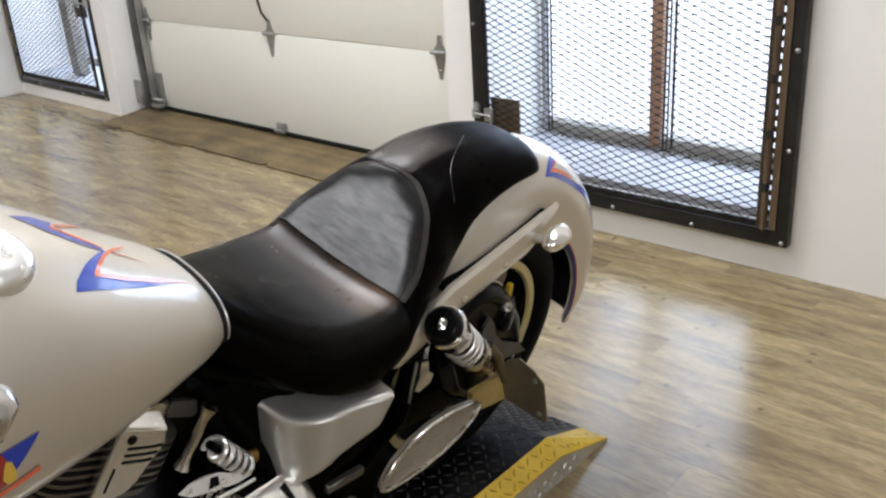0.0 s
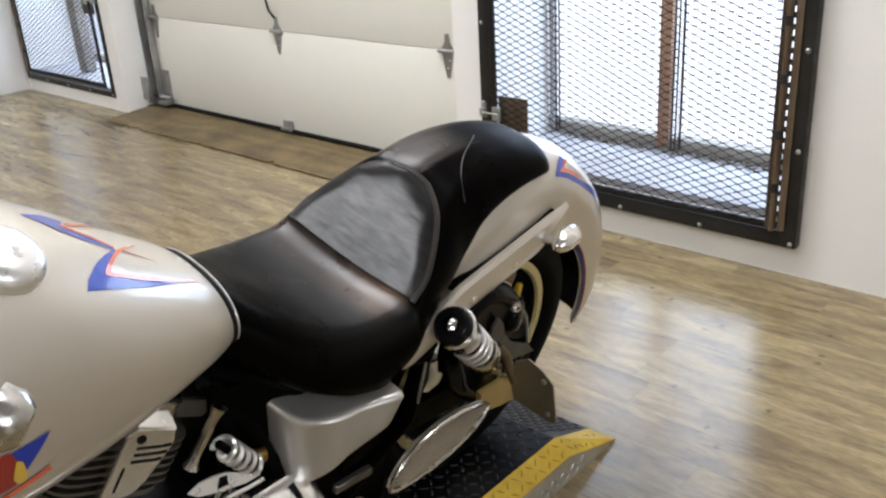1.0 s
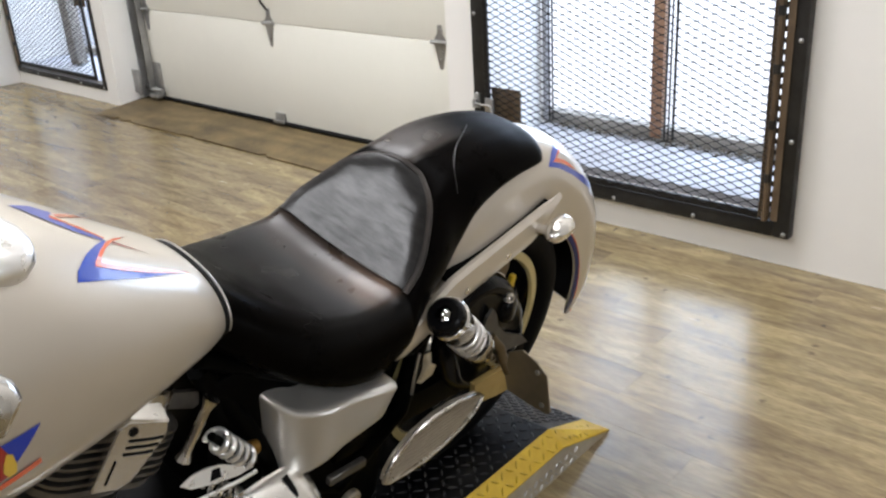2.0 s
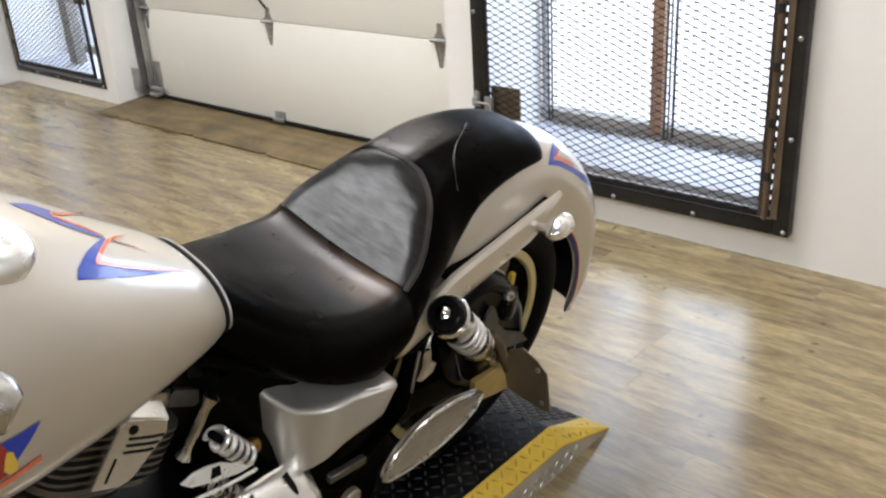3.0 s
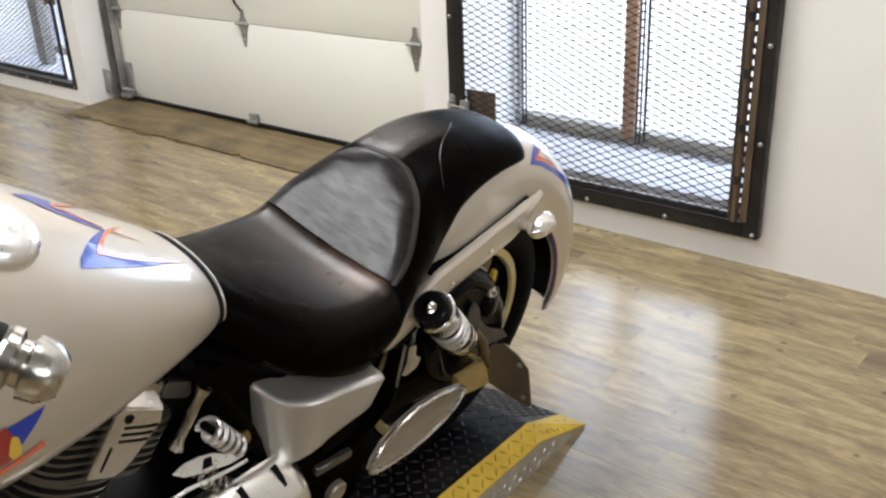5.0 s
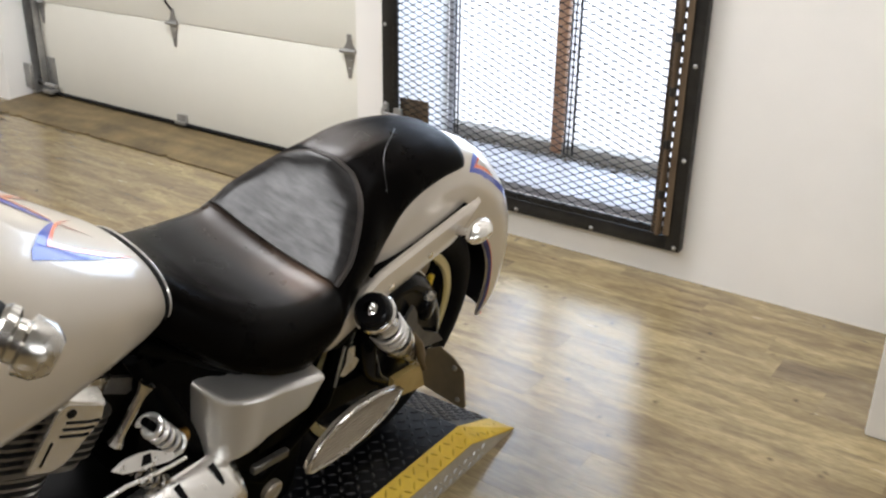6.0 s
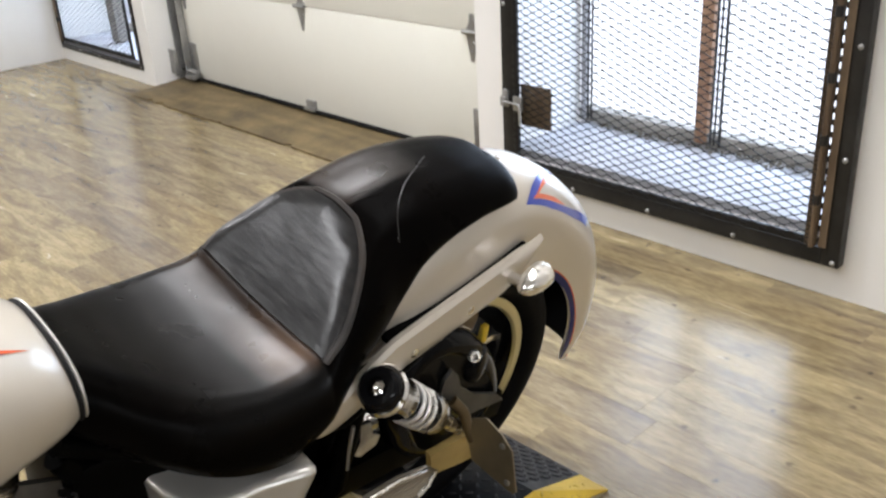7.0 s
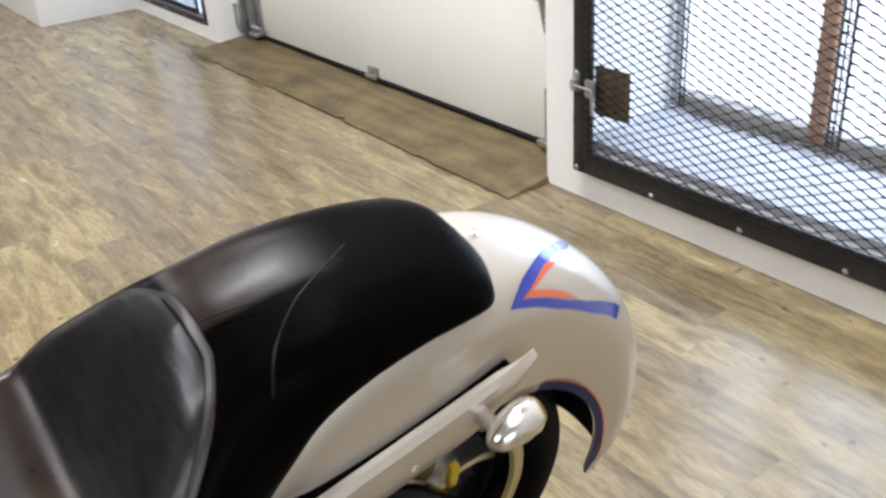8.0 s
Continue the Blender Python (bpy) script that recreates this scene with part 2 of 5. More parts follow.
M_GALV = material("galvanised steel", (0.46, 0.46, 0.45), 0.42, 0.85, vary=0.35, scale=14, rough_vary=0.1)
M_RUBBER = material("black rubber", (0.007, 0.007, 0.007), 0.65, vary=0.3, scale=20, bump=0.2, spec=0.2)
M_SILL = material("painted sill", (0.52, 0.52, 0.55), 0.6, second=(0.38, 0.37, 0.38), scale=5, bump=0.2, grain=40)
M_POST = material("reddish brown timber", (0.46, 0.27, 0.16), 0.65, second=(0.30, 0.155, 0.085), scale=4, stretch=(4, 4, 0.6), bump=0.3)
M_GREYWOOD = material("weathered grey timber", (0.40, 0.37, 0.33), 0.75, second=(0.22, 0.20, 0.17), scale=5, stretch=(0.7, 5, 5), bump=0.4)
M_DEBRIS = material("dead leaves and grit", (0.16, 0.125, 0.085), 0.85, second=(0.06, 0.055, 0.04), scale=30)
M_OUT = glow("bright snowy outdoors", (0.90, 0.925, 1.0), 1.2)
on = M_OUT.node_tree
o_tc, o_sep, o_mr, o_mix = (on.nodes.new("ShaderNode" + k) for k in ("TexCoord", "SeparateXYZ", "MapRange", "Mix"))
o_mix.data_type = "RGBA"
on.links.new(o_tc.outputs["Object"], o_sep.inputs[0])
on.links.new(o_sep.outputs["X"], o_mr.inputs["Value"])
o_mr.inputs["From Min"].default_value, o_mr.inputs["From Max"].default_value = -9.0, -5.0
on.links.new(o_mr.outputs["Result"], o_mix.inputs["Factor"])
o_mix.inputs["A"].default_value, o_mix.inputs["B"].default_value = (0.46, 0.54, 0.72, 1), (0.90, 0.925, 1.0, 1)
on.links.new(o_mix.outputs["Result"], on.nodes["Principled BSDF"].inputs["Emission Color"])
M_PAINT = material("champagne silver paint", (0.575, 0.525, 0.45), 0.40, 0.50, vary=0.03, scale=4, coat=0.8, bump=0.03, grain=900)
M_LEATHER = material("black leather", (0.0024, 0.0018, 0.0015), 0.31, second=(0.0012, 0.0011, 0.0010), scale=7, bump=0.10, grain=330, rough_vary=0.06, spec=0.016)
M_WORN = material("worn smooth leather", (0.007, 0.0066, 0.0066), 0.31, vary=0.3, scale=10, stretch=(0.5, 2.5, 2.5), rough_vary=0.03, bump=0.08, grain=70, spec=0.52)
M_LIP = material("rubbed brown leather edge", (0.032, 0.023, 0.018), 0.34, second=(0.012, 0.010, 0.009), scale=14, bump=0.08, grain=200, spec=0.6)
M_CHROME = material("chrome", (0.82, 0.81, 0.79), 0.08, 1.0, vary=0.08, scale=10, rough_vary=0.04)
M_DULLCHROME = material("dulled chrome", (0.62, 0.60, 0.56), 0.24, 1.0, vary=0.25, scale=16, rough_vary=0.1)
M_SATIN = material("brushed silver cover", (0.66, 0.64, 0.60), 0.33, 0.66, vary=0.10, scale=4, stretch=(1, 1, 0.3), rough_vary=0.05)
M_BLACK = material("gloss black paint", (0.005, 0.005, 0.0055), 0.16, vary=0.3, scale=6, coat=0.04, rough_vary=0.06, spec=0.10)
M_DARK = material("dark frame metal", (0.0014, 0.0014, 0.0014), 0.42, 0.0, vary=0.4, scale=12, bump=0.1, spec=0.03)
M_GUARD = material("polished black enamel", (0.003, 0.003, 0.0033), 0.16, vary=0.3, scale=6, rough_vary=0.08, spec=0.08)
M_BRACKET = material("tarnished steel bracket", (0.26, 0.215, 0.145), 0.42, 0.6, vary=0.3, scale=10, rough_vary=0.08)
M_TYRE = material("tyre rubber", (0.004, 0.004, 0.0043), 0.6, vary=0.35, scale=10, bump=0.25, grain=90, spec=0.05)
M_FIN = material("grey cooling fins", (0.17, 0.16, 0.145), 0.34, 0.7, vary=0.4, scale=14)
M_BLUE = material("blue decal", (0.008, 0.040, 0.42), 0.28, vary=0.1, scale=9, coat=1.0, spec=0.2)
M_ORANGE = material("orange decal", (0.75, 0.12, 0.035), 0.22, vary=0.1, scale=9, coat=1.0)
M_RED = material("dark red decal", (0.32, 0.015, 0.012), 0.22, vary=0.1, scale=9, coat=1.0)
M_YELLOWDECAL = material("yellow decal", (0.75, 0.50, 0.05), 0.22, vary=0.1, scale=9, coat=1.0)
M_YELLOW = material("safety yellow paint", (0.66, 0.45, 0.025), 0.42, second=(0.46, 0.29, 0.012), scale=7, bump=0.15)
M_TREAD = material("black tread plate", (0.004, 0.0043, 0.0055), 0.36, 0.0, vary=0.4, scale=9, rough_vary=0.1, spec=0.18)
M_TREADPALE = material("paler tread lozenges", (0.014, 0.0145, 0.018), 0.32, 0.0, vary=0.4, scale=14, spec=0.45)
M_YELLOWDEEP = material("darker yellow lozenges", (0.56, 0.38, 0.02), 0.5, second=(0.34, 0.23, 0.016), scale=40)
M_SKIRT = material("bare tread plate", (0.44, 0.40, 0.32), 0.42, 0.2, second=(0.27, 0.235, 0.18), scale=9, rough_vary=0.1)
M_RIMPAINT = material("cream rim flange", (0.54, 0.45, 0.22), 0.25, 0.35, vary=0.1, scale=6, coat=0.6)
M_GREYSHEEN = material("grey guard reflection", (0.070, 0.068, 0.064), 0.38, 0.4, vary=0.25, scale=12, rough_vary=0.08)
M_OLIVE = material("dull bronze", (0.13, 0.092, 0.045), 0.4, 0.6, vary=0.25, scale=18, rough_vary=0.1)
M_BOARD = material("ribbed dull alloy", (0.44, 0.395, 0.325), 0.36, 0.75, vary=0.2, scale=12, rough_vary=0.08)
M_AMBER = material("amber brass fitting", (0.30, 0.17, 0.04), 0.3, 0.8, vary=0.2, scale=20)
M_PLATEBACK = material("bare metal plate", (0.44, 0.315, 0.11), 0.42, 0.2, vary=0.25, scale=10, rough_vary=0.08)

M_BRIGHT = material("bright polished alloy", (0.86, 0.84, 0.80), 0.22, 0.95, vary=0.12, scale=12, rough_vary=0.06)
M_CHROMEWHITE = material("bright chrome", (0.90, 0.89, 0.87), 0.32, 0.8, vary=0.08, scale=18, rough_vary=0.08)
M_NAVY = material("navy edge stripe", (0.004, 0.008, 0.085), 0.35, vary=0.1, scale=9, spec=0.15)


def add_wear_and_sheen(m):
    """Rubbed brown band below the bucket's seam, plus sheen masked onto rider's seat and pillion."""
    nt = m.node_tree
    p = nt.nodes["Principled BSDF"]
    tc, sep, noise = nt.nodes.new("ShaderNodeTexCoord"), nt.nodes.new("ShaderNodeSeparateXYZ"), nt.nodes.new("ShaderNodeTexNoise")
    nt.links.new(tc.outputs["Object"], sep.inputs[0])
    nt.links.new(tc.outputs["Object"], noise.inputs["Vector"])
    noise.inputs["Scale"].default_value, noise.inputs["Detail"].default_value = 16.0, 4.0

    def step(axis, a, b, down=False):
        n = nt.nodes.new("ShaderNodeMapRange")
        n.interpolation_type = "SMOOTHSTEP"
        n.inputs["From Min"].default_value, n.inputs["From Max"].default_value = a, b
        n.inputs["To Min"].default_value, n.inputs["To Max"].default_value = (1.0, 0.0) if down else (0.0, 1.0)
        nt.links.new(sep.outputs[axis], n.inputs["Value"])
        return n.outputs["Result"]

    def calc(op, a, b):
        n = nt.nodes.new("ShaderNodeMath")
        n.operation = op
        for i, x in enumerate((a, b)):
            if isinstance(x, (int, float)):
                n.inputs[i].default_value = x
            else:
                nt.links.new(x, n.inputs[i])
        return n.outputs[0]

    band = calc("MULTIPLY", step("Y", -0.115, -0.05), step("Y", -0.032, -0.026, True))
    top = step("Z", 0.585, 0.632)
    band = calc("MULTIPLY", calc("MULTIPLY", band, top), calc("MULTIPLY", noise.outputs["Fac"], 1.6))
    band = calc("MULTIPLY", band, calc("ADD", calc("MULTIPLY", step("X", -0.03, 0.09), 0.75), 0.25))
    band = calc("MULTIPLY", band, step("X", 0.118, 0.150, True))
    # Sheen is put in by mask: more shine where the rider sits.
    rider_sheen = calc("MULTIPLY", calc("MULTIPLY", step("Y", -0.26, -0.07), step("Y", -0.032, -0.026, True)), top)
    # The pillion's highlight is put in as extra shine and a brown tint.
    pillion_sheen = calc("MULTIPLY", calc("MULTIPLY", step("Y", 0.092, 0.102), step("Y", 0.12, 0.26, True)), step("X", 0.012, 0.026, True))
    shine = calc("ADD", calc("ADD", calc("ADD", calc("MULTIPLY", band, 0.16), calc("MULTIPLY", rider_sheen, 0.15)), calc("MULTIPLY", pillion_sheen, 0.22)), p.inputs["Specular IOR Level"].default_value)
    nt.links.new(shine, p.inputs["Specular IOR Level"])
    mix = nt.nodes.new("ShaderNodeMix")
    mix.data_type = "RGBA"
    nt.links.new(calc("MINIMUM", calc("ADD", band, calc("MULTIPLY", pillion_sheen, 0.18)), 1.0), mix.inputs["Factor"])
    nt.links.new(p.inputs["Base Color"].links[0].from_socket, mix.inputs["A"])
    mix.inputs["B"].default_value = (0.088, 0.053, 0.033, 1)
    nt.links.new(mix.outputs["Result"], p.inputs["Base Color"])


add_wear_and_sheen(M_LEATHER)


def add_creases(m):
    """Fine cross creases and rubbed, uneven sheen of a much used leather panel."""
    nt = m.node_tree
    p = nt.nodes["Principled BSDF"]
    tc = nt.nodes.new("ShaderNodeTexCoord")
    maps = []
    for scale, detail, size in (((6, 22, 22), 6.0, 5.0), ((20, 90, 90), 3.0, 1.0), ((1, 1, 1), 3.0, 16.0)):
        mp, n = nt.nodes.new("ShaderNodeMapping"), nt.nodes.new("ShaderNodeTexNoise")
        mp.inputs["Scale"].default_value = scale
        n.inputs["Scale"].default_value, n.inputs["Detail"].default_value = size, detail
        nt.links.new(tc.outputs["Object"], mp.inputs["Vector"])
        nt.links.new(mp.outputs["Vector"], n.inputs["Vector"])
        maps.append(n.outputs["Fac"])
    both = nt.nodes.new("ShaderNodeMath")
    both.operation = "MULTIPLY"
    nt.links.new(maps[0], both.inputs[0])
    nt.links.new(maps[2], both.inputs[1])
    rng = nt.nodes.new("ShaderNodeMapRange")
    rng.inputs["From Min"].default_value, rng.inputs["From Max"].default_value = 0.13, 0.37
    rng.inputs["To Min"].default_value, rng.inputs["To Max"].default_value = 0.32, 0.52
    nt.links.new(both.outputs[0], rng.inputs["Value"])
    nt.links.new(rng.outputs["Result"], p.inputs["Specular IOR Level"])
    bump = nt.nodes.new("ShaderNodeBump")
    bump.inputs["Strength"].default_value, bump.inputs["Distance"].default_value = 0.35, 0.0012
    nt.links.new(maps[1], bump.inputs["Height"])
    if p.inputs["Normal"].links:
        nt.links.new(p.inputs["Normal"].links[0].from_socket, bump.inputs["Normal"])
    nt.links.new(bump.outputs["Normal"], p.inputs["Normal"])


add_creases(M_WORN)


# ---- the room ----
WALL_Y, OUT_Y, CEIL = 2.79, 3.20, 3.2
WEST, EAST = -6.19, -0.13
DOOR_Y = 2.95

bm = bmesh.new()
box(bm, WEST, -6.17, WALL_Y, OUT_Y, 0, CEIL)
box(bm, -6.17, -5.06, WALL_Y, OUT_Y, 0, 0.10)
box(bm, -6.17, -5.06, WALL_Y, OUT_Y, 1.6, CEIL)
box(bm, -5.06, -4.915, WALL_Y, OUT_Y, 0, CEIL)
box(bm, -4.915, -2.285, WALL_Y, OUT_Y, 2.3, CEIL)
box(bm, -2.285, -2.125, WALL_Y, OUT_Y, 0, CEIL)
box(bm, -2.125, -0.92, WALL_Y, OUT_Y, 0, 0.17)
box(bm, -2.125, -0.92, WALL_Y, OUT_Y, 1.6, CEIL)
box(bm, -0.92, EAST, WALL_Y, OUT_Y, 0, CEIL)
thing("wall_north", bm, M_WALL, "white painted wall with two guarded windows and a garage door", "wall", "structure", smooth=False)

bm = bmesh.new()
box(bm, -8.2, WEST, 2.18, OUT_Y, 0, CEIL, 0.006)
thing("wall_northwest", bm, M_WALL, "white painted wall return beside the window bay", "wall", "structure")
bm = bmesh.new()
box(bm, EAST, 5.0, 2.18, OUT_Y, 0, CEIL, 0.006)
thing("wall_northeast", bm, M_WALL, "white painted wall return closing the bay", "wall", "structure")
bm = bmesh.new()
box(bm, -8.4, -8.2, -3.7, OUT_Y, 0, CEIL)
thing("wall_west", bm, M_WALL, "plain white painted shop wall", "wall", "structure", smooth=False)
bm = bmesh.new()
box(bm, -8.2, 5.0, -3.7, -3.5, 0, CEIL)
thing("wall_south", bm, M_UNSEENWALL, "unseen plain wall kept dark brown", "wall", "structure", smooth=False)
# the unseen east wall has an opening added for the flank lamp
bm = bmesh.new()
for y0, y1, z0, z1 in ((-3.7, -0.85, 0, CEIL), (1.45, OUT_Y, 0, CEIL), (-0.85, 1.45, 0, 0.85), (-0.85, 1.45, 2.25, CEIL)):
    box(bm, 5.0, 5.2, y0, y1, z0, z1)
thing("wall_east", bm, M_UNSEENWALL, "unseen dark brown wall with an added window opening", "wall", "structure", smooth=False)
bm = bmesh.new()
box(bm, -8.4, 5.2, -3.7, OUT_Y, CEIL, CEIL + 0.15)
thing("ceiling", bm, M_CEIL, "flat unseen ceiling greyed to damp bounce light", "ceiling", "structure", smooth=False)

# Bright snow and sky outside the windows.
bm = bmesh.new()
loft(bm, [[(-14.0, 4.6, -1.6), (1.5, 4.6, -1.6)], [(-14.0, 4.6, 3.0), (1.5, 4.6, 3.0)]], False, False)
thing("backdrop", bm, M_OUT, "overexposed white outdoors behind the windows", "backdrop", "structure", smooth=False)


# ---- windows behind the guards: sill, timber posts, back rail ----
def window_bay(name, x0, x1, sill, posts):
    """posts: left, right, front, back, look."""
    bm = bmesh.new()
    box(bm, x0, x1, 2.80, 3.30, sill - 0.03, sill, 0.004)
    w = thing(name, bm, M_SILL, "deep whitewashed window bay with timber posts, daylight behind", "window", "structure")
    bm = bmesh.new()
    box(bm, x0 - 0.05, x1 + 0.05, 3.205, 3.27, sill + 0.002, sill + 0.05, 0.004)
    part("window_sill_rail", bm, M_GREYWOOD, w, "weathered grey bottom rail")
    looks = {"brown": (M_POST, "reddish brown timber post"), "white": (M_SILL, "whitewashed timber post"), "grey": (M_GREYWOOD, "weathered grey timber post"), "iron": (M_IRON, "thin dark sash bar")}
    for a, b, c, d, look_ in posts:
        bm = bmesh.new()
        box(bm, a, b, c, d, sill + 0.01, 2.2, min(0.004, (b - a) * 0.2))
        part("window_post", bm, looks[look_][0], w, looks[look_][1])
    return w


window_bay("window_1", -2.125, -0.92, 0.20, ((-2.124, -2.098, 3.20, 3.215, "white"), (-2.092, -2.086, 3.20, 3.206, "iron"), (-2.076, -2.070, 3.20, 3.206, "iron"), (-1.612, -1.563, 3.20, 3.225, "brown"), (-1.552, -1.545, 3.20, 3.208, "iron"), (-1.535, -1.530, 3.20, 3.208, "iron"), (-1.517, -1.508, 3.20, 3.208, "iron")))
window_bay("window_2", -6.17, -5.06, 0.13, ((-6.16, -6.05, 3.20, 3.28, "white"), (-5.76, -5.66, 2.95, 3.02, "grey")))

# Leaf litter and grit that has blown along the back of the sills.
bm = bmesh.new()
for i in range(330):
    x = random.uniform(-2.03, -0.96)
    y = 3.20 - abs(random.gauss(0, 0.028)) - 0.004
    s = random.uniform(0.004, 0.014)
    c = Vector((x, y, 0.203 + s * 0.25))
    a = random.uniform(0, 6.28)
    d1 = Vector((math.cos(a), math.sin(a), random.uniform(-0.3, 0.3))) * s
    d2 = Vector((-math.sin(a), math.cos(a), random.uniform(-0.3, 0.3))) * s * 0.6
    vs = [bm.verts.new(c + q) for q in (d1, d2, -d1, -d2)]
    top = bm.verts.new(c + Vector((0, 0, s * 0.3)))
    for k in range(4):
        bm.faces.new((vs[k], vs[(k + 1) % 4], top))
thing("leaf_litter", bm, M_DEBRIS, "brown dead leaves and grit on the window sill", "litter", "stuff")


# ---- hinged expanded-metal guards over the windows ----
def mesh_panel(bm, x0, x1, z0, z1, y, lwd, swd, w=0.0021):
    """Diamond mesh: two families of twisted strands, clipped to the panel."""
    k = swd / lwd
    for sgn in (1, -1):
        lo = z0 - (k * (x1 - x0) if sgn > 0 else 0)
        hi = z1 + (0 if sgn > 0 else k * (x1 - x0))
        c = lo
        while c < hi:
            # line z = c + sgn*k*(x-x0)
            xa, xb = x0, x1
            for zz in (z0, z1):
                xi = x0 + sgn * (zz - c) / k
                if sgn > 0:
                    if zz == z0 and xi > xa:
                        xa = xi
                    if zz == z1 and xi < xb:
                        xb = xi
                else:
                    if zz == z1 and xi > xa:
                        xa = xi
                    if zz == z0 and xi < xb:
                        xb = xi
            if xb - xa > 0.004:
                pa = Vector((xa, y, c + sgn * k * (xa - x0)))
                pb = Vector((xb, y, c + sgn * k * (xb - x0)))
                d = (pb - pa).normalized()
                n = Vector((-d.z, 0, d.x)) * w
                t = Vector((0, 0.0013, 0))
                ring = lambda p: [p + n - t, p + n + t, p - n + t, p - n - t]
                loft(bm, [ring(pa), ring(pb)], False)
            c += swd
    # the thicker bonds where strands meet
    mid, n = (x0 + x1) / 2, int((x1 - x0) / lwd)
    for j in range(-n, n + 1):
        xc = mid + j * lwd / 2
        if not x0 + 0.009 < xc < x1 - 0.009:
            continue
        zc = z0 + (-k * (x1 - x0) / 2 - j * swd / 2) % swd
        while zc < min(z1, 1.5):
            ring = [(xc - 0.008, zc), (xc - 0.004, zc - 0.0021), (xc + 0.004, zc - 0.0021), (xc + 0.008, zc), (xc + 0.004, zc + 0.0021), (xc - 0.004, zc + 0.0021)]
            loft(bm, [[(a, y - 0.0017, b) for a, b in ring], [(a, y + 0.0017, b) for a, b in ring]])
            zc += swd
    return bm


def bolt_head(bm, x, y, z, r=0.008):
    lathe(bm, [(0, r), (0.003, r), (0.0055, r * 0.75), (0.007, r * 0.3), (0.0073, 0.0)], (x, y, z), (0, -1, 0), 10)


def window_guard(label, x0, x1, z0, z1, bar, lwd, swd, hinge_right, lz, strand=0.0015, gap=0.0, y0=2.752):
    """Outer frame bolted to the wall, and inside it a hinged mesh gate."""
    y1 = WALL_Y
    base = new("window_guard")
    base.location = ((x0 + x1) / 2, y1, z0)
    tagged(base, label, "window guard")
    off = Matrix.Translation((-(x0 + x1) / 2, -y1, -z0))

    flip = Matrix.Diagonal((-1, 1, 1, 1))

    def add(name, bm, mat, parent=None, lab="", smooth=True):
        bm.transform(off)
        if not hinge_right:
            bm.transform(flip)
        return part(name, bm, mat, parent or base, lab, smooth)

    for nm, b in (("frame_bar", (x0, x0 + bar, z0, z1)), ("frame_bar", (x1 - bar, x1, z0, z1)), ("frame_bar", (x0 + bar + 0.0005, x1 - bar - 0.0005, z0, z0 + bar)), ("frame_bar", (x0 + bar + 0.0005, x1 - bar - 0.0005, z1 - bar, z1))):
        bm = bmesh.new()
        box(bm, b[0], b[1], y0, y1, b[2], b[3], 0.003)
        add(nm, bm, M_IRON)
    # gate frame, a little proud
    g0, g1 = x0 + bar + 0.004 + gap * 2.4, x1 - bar - 0.0165
    b0, b1 = z0 + bar + 0.003 + gap, z1 - bar - 0.004
    t = 0.024
    for dims, mat in (((g0, g0 + t, b0, b1), M_IRON), ((g1 - (t if gap else 0.034), g1, b0, b1), M_RUST if not gap else M_IRON), ((g0 + t, g1 - (t if gap else 0.034), b0, b0 + t), M_IRON), ((g0 + t, g1 - (t if gap else 0.034), b1 - t, b1), M_IRON)):
        bm = bmesh.new()
        box(bm, dims[0], dims[1], y0 - 0.006, y0 + 0.005, dims[2], dims[3], 0.002)
        add("gate_bar", bm, mat, lab="rusty hinge-side bar" if mat is M_RUST else "")
    bm = bmesh.new()
    mesh_panel(bm, g0 + 0.004, g1 - 0.004, b0 + 0.004, b1 - 0.004, y0 - 0.0085, lwd, swd, strand)
    add("mesh_panel", bm, M_MESHSTEEL, lab="dark expanded-metal diamond mesh", smooth=False)
    # hinge tube up the gate's edge, with collars, and webs across the open slit
    bm = bmesh.new()
    tube(bm, [(g1 - 0.010, y0 - 0.011, b0 - 0.002), (g1 - 0.010, y0 - 0.011, b1)], 0.0080, 12)
    hinge = add("hinge_tube", bm, M_RUST, lab="rusty steel hinge tube")
    zz = b0 + 0.14
    while zz < b1 - 0.1:
        bm = bmesh.new()
        tube(bm, [(g1 - 0.010, y0 - 0.011, zz - 0.014), (g1 - 0.010, y0 - 0.011, zz + 0.014)], 0.0105, 12)
        add("hinge_collar", bm, M_IRON, hinge)
        zz += 0.17
    bm = bmesh.new()
    box(bm, x1 - bar - 0.0090, x1 - bar + (0.013 if not gap else -0.0005), y0 - 0.0045, y0 - 0.0015, b0, b1)
    add("hinge_leaf", bm, M_RUST if not gap else M_IRON, hinge, "rusty flat hinge leaf", smooth=False)
    zz = b0 + 0.01
    while zz < b1 - 0.02:
        bm = bmesh.new()
        box(bm, g1 + 0.0005, x1 - bar - 0.0095, y0 - 0.001, y0 + 0.002, zz, zz + 0.017)
        add("hinge_web", bm, M_IRON, hinge, smooth=False)
        zz += 0.034
    bolts = []
    n = round((x1 - x0 - bar) / 0.31)
    for i in range(n + 1):
        bolts.append((x0 + 0.017 + i * (x1 - x0 - 0.034) / n, z0 + 0.014))
    k = 1
    while z0 + 0.014 + k * 0.303 < z1:
        bolts += [(x0 + 0.016, z0 + 0.014 + k * 0.303), (x1 - 0.018, z0 + 0.014 + k * 0.303)]
        k += 1
    for bx, bz in bolts:
        bm = bmesh.new()
        bolt_head(bm, bx, y0, bz)
        add("bolt", bm, M_GALV)
    if lz:
        bm = bmesh.new()
        box(bm, g0 + 0.012, g0 + 0.150, y0 + 0.024, y0 + 0.028, lz - 0.09, lz + 0.06, 0.001)
